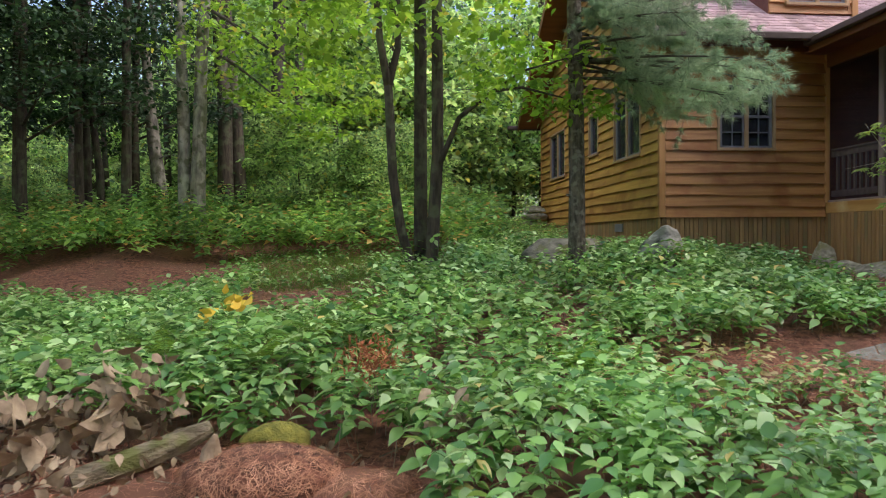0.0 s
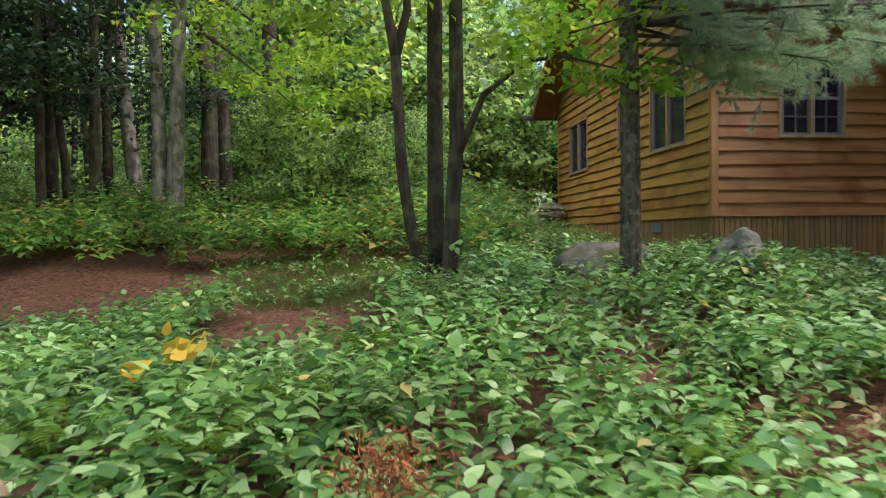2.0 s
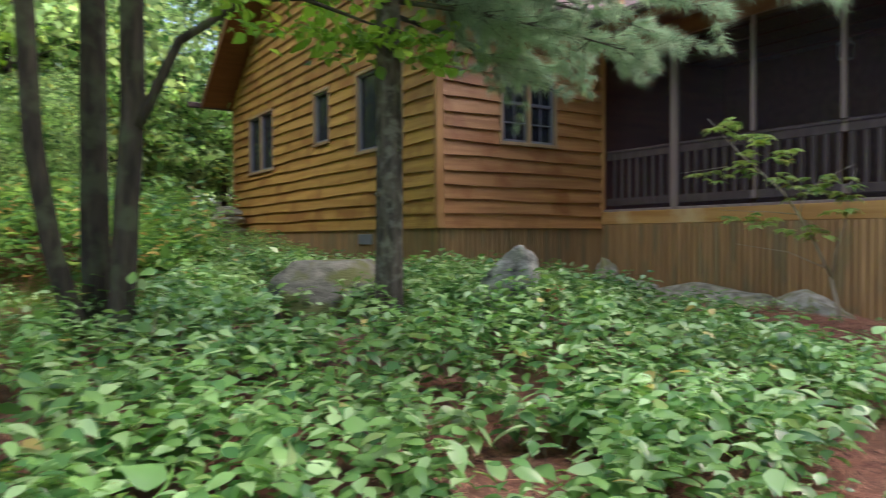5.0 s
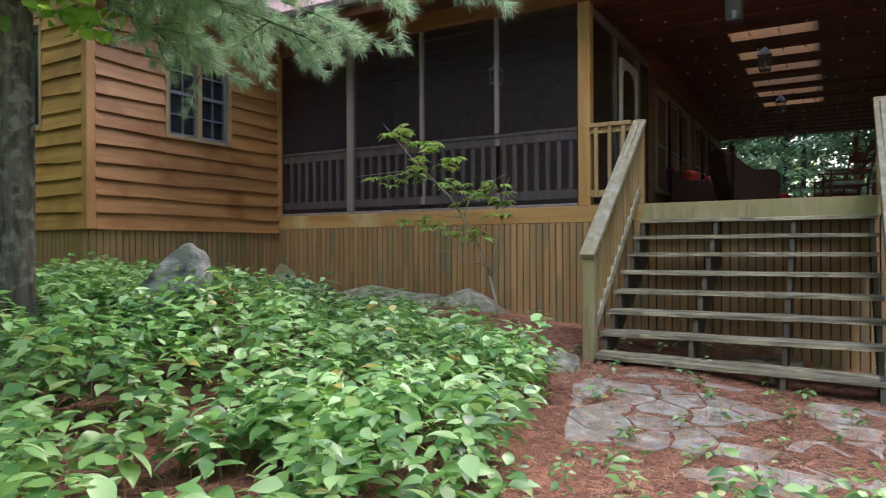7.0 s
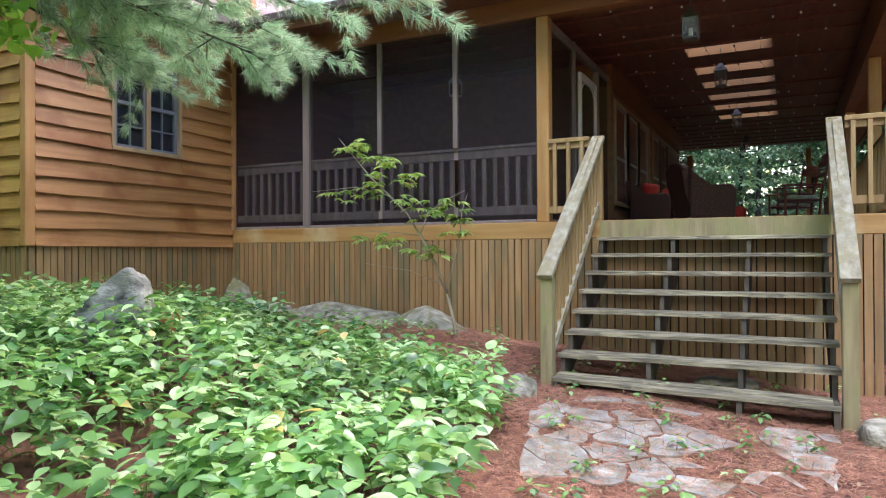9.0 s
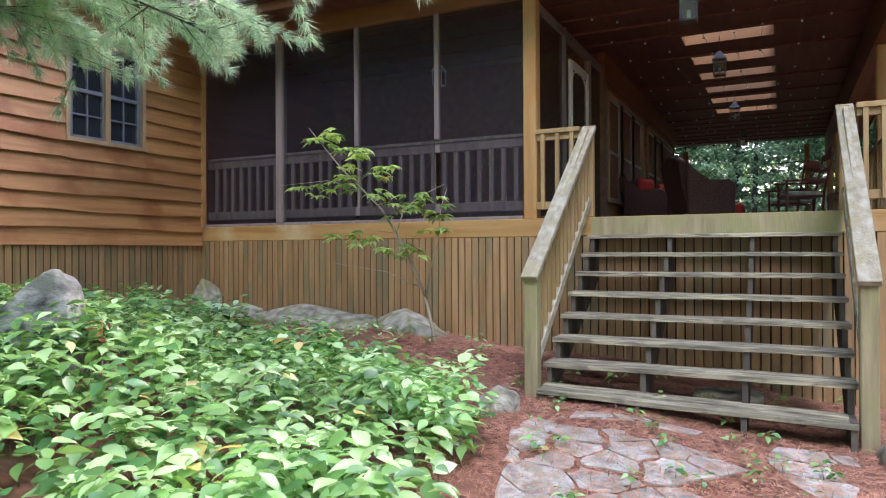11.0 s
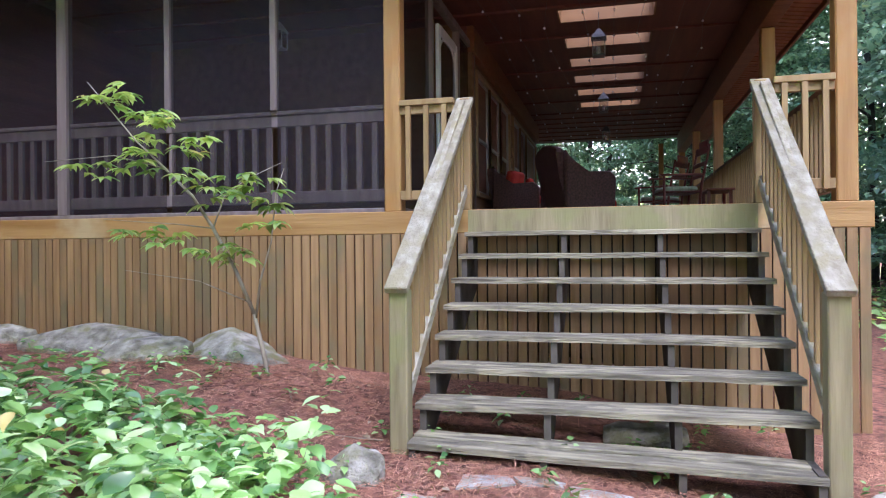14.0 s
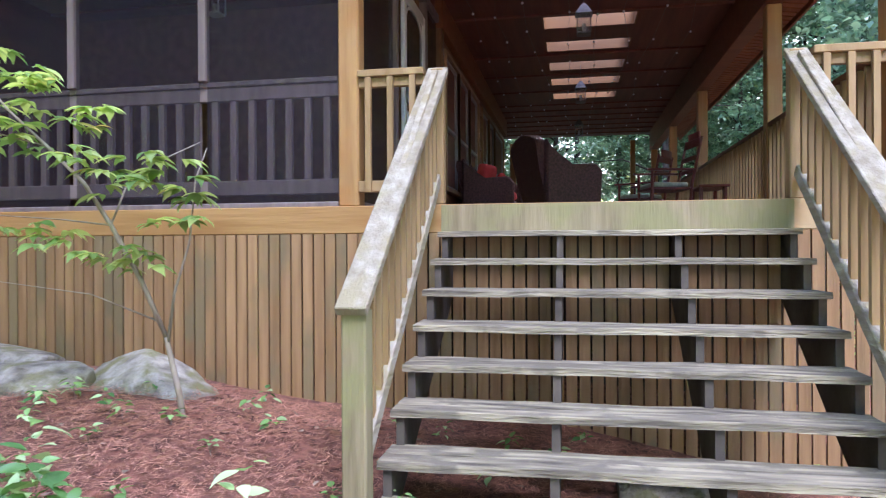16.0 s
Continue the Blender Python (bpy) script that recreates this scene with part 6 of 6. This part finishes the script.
    leaves("foliage", P, D, rand_dirs(len(i)), rs.uniform(0.07, 0.13, len(i)), np.full(len(i), 0.0045), M["needle"], shape="needle")


thing("pine_tree", (2.83, 8.54, gz(2.83, 8.54)), "pine with a straight grey trunk and soft long needled boughs", "tree", build_pine)


# ---- the young tree by the stairs ----
def build_sapling():
    bx, by, bz = 6.99, 7.15, gz(6.99, 7.15)
    def P(px, py, dx=0.0):
        """A place on the tree from its sideways and upward reach in centimetres."""
        return Vector((bx + dx, by + px / 100, bz + py / 100))
    bm = bmesh.new()
    tube(bm, [P(0, -10), P(3, 12), P(10, 40), P(11, 44)], [0.02, 0.017, 0.014, 0.013], 8)
    tube(bm, [P(11, 44), P(22, 74, -.05), P(37, 105, -.1), P(52, 128, -.12), P(72, 148, -.15), P(92, 168, -.2), P(132, 212, -.2)], [0.014, 0.014, 0.013, 0.011, 0.009, 0.006, 0.003], 7)
    tube(bm, [P(10, 40), P(6, 68), P(0, 95, .05), P(-4, 130, .05), P(-8, 148, .1)], [0.011, 0.008, 0.006, 0.004, 0.002], 6)
    tube(bm, [P(37, 105, -.1), P(34, 128, 0), P(20, 140, .05), P(-6, 152, .1)], [0.007, 0.006, 0.004, 0.002], 6)
    tube(bm, [P(14, 52), P(45, 68, -.15), P(93, 76, -.3)], [0.006, 0.004, 0.002], 5)
    tube(bm, [P(37, 105, -.1), P(60, 108, -.2), P(115, 112, -.25)], [0.006, 0.004, 0.002], 5)
    tube(bm, [P(72, 148, -.15), P(110, 158, -.2), P(165, 155, -.25)], [0.005, 0.004, 0.002], 5)
    finish("stem", bm, M["pale_twig"], smooth=True)
    cl = [(126, 207), (92, 192), (95, 170), (68, 180), (52, 170), (70, 186), (108, 152), (165, 150), (137, 156), (40, 142), (36, 128), (12, 130), (-8, 140), (-6, 118), (-8, 106), (118, 108), (92, 104), (40, 92), (12, 88), (70, 98), (85, 158), (120, 200), (100, 204), (60, 164), (25, 134), (34, 84), (2, 126)]
    rg = np.random.RandomState(6)
    Pp, D, N, L = [], [], [], []
    for a, b in cl:
        c = P(a, b, rg.uniform(-.3, .12))
        for s in range(4):
            q = np.array(c) + rg.normal(0, 0.065, 3) * (1, 1.2, 0.6)
            a0 = rg.uniform(0, 6.28)
            for k in range(5):
                an = a0 + (k - 2) * 0.62
                Pp.append(q), D.append((math.cos(an), math.sin(an), -0.2 + rg.normal(0, .12))), N.append((rg.normal(0, .2), rg.normal(0, .2), 1)), L.append(rg.uniform(0.10, 0.165) * (1 - 0.12 * abs(k - 2)))
    L = np.array(L)
    leaves("foliage", np.array(Pp), np.array(D), np.array(N), L, L * 0.42, M["young_leaf"], shape="leaf")


thing("young_maple", (6.99, 7.15, gz(6.99, 7.15)), "thin young maple with sparse pale green leaves before the slatted skirt", "tree", build_sapling)


# ---- rocks ----
def rock(name, x, y, z, sx, sy, sz, label, seed, mat="rock", turn=0, sharp=1.0, facets=()):
    bm = bmesh.new()
    bmesh.ops.create_icosphere(bm, subdivisions=4, radius=1)
    o = Vector((seed * 3.7, seed * 1.3, 0))
    for v in bm.verts:
        d = v.co.copy()
        k = 1 + 0.30 * sharp * noise.noise(d * 1.1 + o) + 0.13 * sharp * noise.noise(d * 2.7 + o) + 0.04 * noise.noise(d * 7 + o)
        q = d * k
        for fx, fy, fz, lim in facets:
            over = q.x * fx + q.y * fy + q.z * fz - lim
            if over > 0:
                q -= Vector((fx, fy, fz)) * over * 0.92
        v.co = Vector((max(-0.86, min(0.9, q.x)) * sx, max(-0.9, min(0.86, q.y)) * sy, (q.z if q.z > -0.4 else -0.4) * sz))
    ob = finish(name, bm, M[mat], smooth=True)
    ob.matrix_basis = pose(x, y, z, 0, 0, turn)
    return tagged(ob, label, "rock")


rock("standing_rock", 3.86, 8.34, 1.24, 0.38, 0.46, 0.60, "grey standing rock with white streaks among leafy undergrowth", 3, "pale_rock", 10, 0.7, ((-0.15, 0.70, 0.70, 0.48), (0.42, -0.9, 0.1, 0.60), (-0.88, -0.4, 0.25, 0.60), (-0.6, -0.2, 0.77, 0.74), (0.8, 0.3, 0.5, 0.7)))
rock("boulder", 3.22, 10.25, 1.15, 0.82, 0.6, 0.66, "large mossy grey boulder beside the pine trunk", 5, "mossy", 10, 0.7, ((-0.5, -0.5, 0.7, 0.6), (0.4, -0.6, 0.69, 0.62), (0, 0, 1, 0.7)))
rock("rock_slab", 7.84, 9.42, 1.03, 0.34, 0.74, 0.34, "long flat grey rock on pine needles below the slatted skirt", 7, "rock", 8, 0.8, ((-0.5, -0.1, 0.86, 0.55), (0, 0.45, 0.89, 0.58), (0.1, -0.3, 0.95, 0.62)))
rock("rock_slab", 7.42, 8.50, 1.0, 0.28, 0.40, 0.28, "low smooth pale grey rock on pine needles", 8, "rock", 6, 0.7, ((0, 0, 1, 0.65), (-0.5, 0.4, 0.77, 0.7), (-0.3, -0.3, 0.9, 0.62)))
rock("rock_slab", 7.68, 7.86, 0.94, 0.34, 0.52, 0.34, "rounded beige rock with moss on pine needles", 9, "beige_rock", -8, 0.8, ((-0.45, 0.3, 0.84, 0.62), (0.1, -0.6, 0.79, 0.62), (-0.8, -0.2, 0.55, 0.7)))
rock("small_rock", 7.85, 10.35, 1.07, 0.17, 0.32, 0.15, "small flat rock on pine needles", 10)
rock("small_rock", 7.93, 11.00, 1.18, 0.18, 0.18, 0.36, "upright small rock in the corner of the skirts", 12, "rock", 0, 0.8, ((0, -0.7, 0.7, 0.6), (-0.9, 0, 0.4, 0.7)))
rock("small_rock", 5.97, 6.12, 0.70, 0.17, 0.19, 0.19, "small grey rock beside the foot of the stairs", 13, "rock", 20, 0.8, ((-0.6, 0, 0.8, 0.6), (0.3, 0.6, 0.7, 0.65)))
rock("corner_rock", 6.22, 3.40, 0.54, 0.25, 0.30, 0.24, "pale blocky rock beside the stair newel", 14, "rock", 10, 0.5, ((0, 0, 1, 0.6), (-0.9, 0, 0.3, 0.75), (0, -0.9, 0.3, 0.7)))
rock("small_rock", 7.25, 4.6, 0.62, 0.26, 0.3, 0.13, "flat rock in the shade under the stairs", 15)
rock("small_rock", 6.75, 5.1, 0.63, 0.15, 0.22, 0.10, "dark rock in the shade under the stairs", 16)
rock("small_rock", 4.95, 6.0, 0.68, 0.08, 0.1, 0.06, "small pale stone at the edge of the undergrowth", 17)
for i, (z, s) in enumerate(((2.0, .45), (2.22, .4), (2.42, .33))):
    rock("stacked_stone", 4.75, 19.4 - i * 0.05, z, s, s * 0.8, 0.13, "grey stone in a low stack by the far corner", 20 + i)


# ---- flagstones ----
def clip(poly, p, q):
    """The part of poly nearer to p than to q."""
    m, n = ((p[0] + q[0]) / 2, (p[1] + q[1]) / 2), (q[0] - p[0], q[1] - p[1])
    side = lambda v: (v[0] - m[0]) * n[0] + (v[1] - m[1]) * n[1]
    out = []
    for a, b in zip(poly, poly[1:] + poly[:1]):
        sa, sb = side(a), side(b)
        if sa <= 0:
            out.append(a)
        if (sa < 0 < sb) or (sb < 0 < sa):
            t = sa / (sa - sb)
            out.append((a[0] + (b[0] - a[0]) * t, a[1] + (b[1] - a[1]) * t))
    return out


def build_paving():
    pave = bmesh.new()
    box(pave, 5.0, 5.1, 4.8, 4.9, 0.1, 0.2)
    root = structure(finish("pavement", pave, M["soil"]), "irregular flagstones set in pine needles before the stairs", "pavement")
    rg = random.Random(12)
    area = [(4.0, 3.9), (6.25, 3.75), (6.15, 5.75), (5.5, 5.85), (4.2, 5.45)]
    seeds = []
    while len(seeds) < 58:
        p = (rg.uniform(3.9, 6.3), rg.uniform(3.7, 5.9))
        if all((p[0] - q[0]) ** 2 + ((p[1] - q[1]) * 0.7) ** 2 > 0.03 for q in seeds):
            seeds.append(p)
    for p in seeds:
        poly = area
        for q in seeds:
            if q != p:
                poly = clip(poly, p, q)
                if len(poly) < 3:
                    break
        if len(poly) < 3 or rg.random() < (0.30 if 4.4 < p[0] < 5.9 else 0.5):
            continue
        cx, cy = sum(v[0] for v in poly) / len(poly), sum(v[1] for v in poly) / len(poly)
        s = rg.uniform(0.86, 0.985)
        ring = []
        for a, b in zip(poly, poly[1:] + poly[:1]):
            ring.append(a)
            ring.append(((a[0] + b[0]) / 2 + rg.uniform(-.03, .03), (a[1] + b[1]) / 2 + rg.uniform(-.03, .03)))
        h = rg.uniform(-0.004, 0.014)
        tx, ty = rg.uniform(-.03, .03), rg.uniform(-.03, .03)
        bm = bmesh.new()
        top, low = [], []
        for vx, vy in ring:
            x1, y1 = cx + (vx - cx) * s, cy + (vy - cy) * s
            x2, y2 = cx + (vx - cx) * s * 1.03, cy + (vy - cy) * s * 1.03
            top.append(bm.verts.new((x1, y1, gz(x1, y1) + h + tx * (x1 - cx) + ty * (y1 - cy))))
            low.append(bm.verts.new((x2, y2, gz(x2, y2) - 0.05)))
        bm.faces.new(top)
        k = len(top)
        for i in range(k):
            bm.faces.new((top[i], low[i], low[(i + 1) % k], top[(i + 1) % k]))
        finish("flagstone", bm, M["flag"], root)


build_paving()


# ---- dead wood and withered leaves in the foreground ----
def build_log():
    bm = bmesh.new()
    tube(bm, [(-1.25, 3.28, 0.44), (-1.0, 3.42, 0.50), (-0.78, 3.55, 0.56), (-0.66, 3.62, 0.60)], [0.06, 0.065, 0.06, 0.045], 12, 0.25, random.Random(5))
    finish("log_body", bm, M["log"])
thing("log", (-1.0, 3.4, 0.4), "rotten mossy log lying in the needles", "log", build_log)


def build_stump():
    bm = bmesh.new()
    tube(bm, [(-0.60, 3.30, 0.30), (-0.60, 3.32, 0.50), (-0.585, 3.33, 0.56), (-0.57, 3.34, 0.64)], [0.075, 0.06, 0.045, 0.012], 11, 0.45, random.Random(8))
    finish("stump_body", bm, M["dead"])
thing("stump", (-0.6, 3.3, 0.3), "broken pale stump among pine needles", "stump", build_stump)
rock("needle_mound", -0.35, 3.35, 0.40, 0.42, 0.30, 0.16, "mound of reddish pine needles", 31, "soil", 0, 0.5)
rock("moss_mound", -0.33, 3.68, 0.46, 0.22, 0.12, 0.14, "mossy hummock at the edge of the bed", 33, "moss", 0, 0.5)
rock("needle_mound", 0.15, 3.25, 0.36, 0.3, 0.2, 0.09, "low mound of reddish pine needles", 34, "soil", 0, 0.5)


def mound_needles(x, y, z, sx, sy, sz, n):
    """Needles lying over a mound."""
    d = rand_dirs(n)
    d[:, 2] = np.abs(d[:, 2])
    P = np.stack((x + d[:, 0] * sx * 1.05, y + d[:, 1] * sy * 1.05, z + d[:, 2] * sz * 1.06), 1)
    D = np.cross(d / (sx, sy, sz), rand_dirs(n))
    leaves("mound_needles", P, D, d, rs.uniform(0.04, 0.10, n), np.full(n, 0.004), M["needle_litter"], shape="needle", kind="stuff", label="fallen needles heaped on a mound")


mound_needles(-0.35, 3.35, 0.40, 0.42, 0.30, 0.16, 2600)
mound_needles(0.15, 3.25, 0.36, 0.3, 0.2, 0.09, 1200)


def bunch(name, place, n, rad, up_, size, mat, label, category, droop=-0.5, shape="leaf", width=0.6):
    def build():
        c = np.array(place)
        P = c + rs.normal(0, 1, (n, 3)) * (rad, rad, up_)
        D = rs.normal(size=(n, 3)) + (0, 0, droop)
        L = size * rs.uniform(0.6, 1.2, n)
        leaves("foliage", P, D, rand_dirs(n), L, L * width, M[mat], shape=shape, kind="stuff")
        B = np.tile(c - (0, 0, 0.3), (4, 1)) + rs.normal(0, 0.05, (4, 3))
        leaves("stem", B, c - B + rs.normal(0, .02, (4, 3)), rand_dirs(4), np.full(4, 0.34), np.full(4, 0.01), M["twig"], shape="needle")
    thing(name, (place[0], place[1], gz(place[0], place[1])), label, category, build)


bunch("withered_plant", (-1.38, 3.66, 0.74), 70, 0.10, 0.12, 0.10, "dead", "drooping plant with withered brown leaves", "plant")
bunch("withered_plant", (-1.02, 3.74, 0.74), 60, 0.07, 0.13, 0.10, "dead", "drooping plant with curled greyish brown leaves", "plant")
bunch("withered_plant", (-1.25, 3.40, 0.50), 90, 0.24, 0.05, 0.07, "dead", "pile of curled dry leaves on the needles", "plant")
bunch("withered_plant", (0.62, 3.42, 0.60), 60, 0.13, 0.08, 0.08, "dead", "withered brown leaves at the edge of the bed", "plant")
bunch("withered_plant", (-1.55, 3.50, 0.62), 44, 0.16, 0.10, 0.19, "dead", "large curled tan leaves lying by the rotten log", "plant")
bunch("withered_plant", (-1.12, 3.62, 0.78), 24, 0.05, 0.12, 0.19, "dead", "drooping plant with withered brown leaves", "plant")
bunch("withered_plant", (-1.75, 3.72, 0.70), 36, 0.14, 0.12, 0.18, "dead", "large curled tan leaves in the bed", "plant")
bunch("withered_plant", (0.72, 3.30, 0.55), 26, 0.07, 0.12, 0.13, "dead", "withered brown leaves at the edge of the bed", "plant")
bunch("withered_plant", (1.9, 5.0, 0.66), 12, 0.1, 0.06, 0.09, "dead", "plant with a few withered leaves", "plant")
bunch("rusty_fern", (0.22, 3.95, 0.90), 420, 0.09, 0.06, 0.05, "rust", "rust coloured dried fern above green leaves", "fern", 0.2, "chip", 0.3)
bunch("yellow_plant", (-0.86, 5.32, 1.12), 18, 0.11, 0.025, 0.12, "yellow", "plant with bright yellow leaves", "plant", -0.2)
bunch("yellow_plant", (-1.05, 5.15, 1.06), 8, 0.05, 0.02, 0.10, "yellow", "small plant with bright yellow leaves", "plant", -0.2)
bunch("orange_leaves", (3.92, 7.86, 1.40), 6, 0.04, 0.03, 0.07, "rust", "few orange leaves beside the standing rock", "plant", -0.2)
bunch("tall_seedling", (1.05, 8.2, 1.5), 9, 0.12, 0.12, 0.13, "bed_leaf", "tall seedling with large pale leaves", "plant", -0.2)
bunch("tall_seedling", (0.72, 5.6, 1.08), 14, 0.18, 0.08, 0.12, "bed_leaf", "tall seedling with broad green leaves", "plant", -0.2)
def build_fern(i, x, y):
    c = np.array((x, y, gz(x, y) + 0.30))
    Pp, D, N, L = [], [], [], []
    for f in range(6):
        a = f * 1.05 + i
        for k in range(16):
            t = k / 15
            q = c + np.array((math.cos(a), math.sin(a), 0)) * 0.42 * t + np.array((0, 0, 0.14 * math.sin(t * 2.4)))
            for s in (-1, 1):
                Pp.append(q), D.append((math.cos(a + s * 1.25), math.sin(a + s * 1.25), -0.1)), N.append((0, 0, 1)), L.append(0.10 * (1 - t) + 0.012)
    L = np.array(L)
    e = empty("fern", (x, y, gz(x, y)), "green fern with feathery fronds in the undergrowth", "fern", "ferns")
    o = leaves("frond", np.array(Pp), np.array(D), np.array(N), L, L * 0.2 + 0.004, M["fern"], shape="chip", kind="stuff")
    adopt(e, o)


for i, (x, y) in enumerate(((-0.55, 4.5), (-0.2, 5.1), (0.1, 6.3), (1.6, 4.3), (-1.2, 4.6))):
    build_fern(i, x, y)

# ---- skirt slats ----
# frame strips behind the slats are coloured near-black as shade
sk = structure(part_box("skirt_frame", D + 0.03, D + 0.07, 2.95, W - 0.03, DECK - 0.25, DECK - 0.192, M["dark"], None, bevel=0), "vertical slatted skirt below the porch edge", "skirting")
slats(sk, "y", D + 0.02, 2.96, W - 0.002, DECK - 0.192, lambda a: gz(D, a), M["slat"])
sk2 = structure(part_box("skirt_frame", G + 0.03, D, W + 0.03, W + 0.07, Z0 - 0.06, Z0 - 0.002, M["dark"], None, bevel=0), "vertical slatted skirt below the front wall", "skirting")
slats(sk2, "x", W + 0.005, G + 0.01, D - 0.004, Z0 - 0.002, lambda a: gz(a, W), M["slat"], seed=8)
sk3 = structure(part_box("skirt_frame", G + 0.03, G + 0.07, W + 0.08, FAR, Z0 - 0.06, Z0 - 0.002, M["dark"], None, bevel=0), "vertical slatted skirt below the gable wall", "skirting")
slats(sk3, "y", G + 0.005, W + 0.01, FAR, Z0 - 0.002, lambda a: gz(G, a), M["slat"], seed=9)
# unseen near-black sheets, added so the gaps between slats read as deep shade
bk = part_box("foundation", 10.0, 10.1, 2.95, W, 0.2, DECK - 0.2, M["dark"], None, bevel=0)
structure(bk, "near-black backing added for the shade under the porch")
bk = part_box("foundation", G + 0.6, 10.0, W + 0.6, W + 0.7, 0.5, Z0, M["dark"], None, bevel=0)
structure(bk, "near-black backing added for the shade under the cabin")
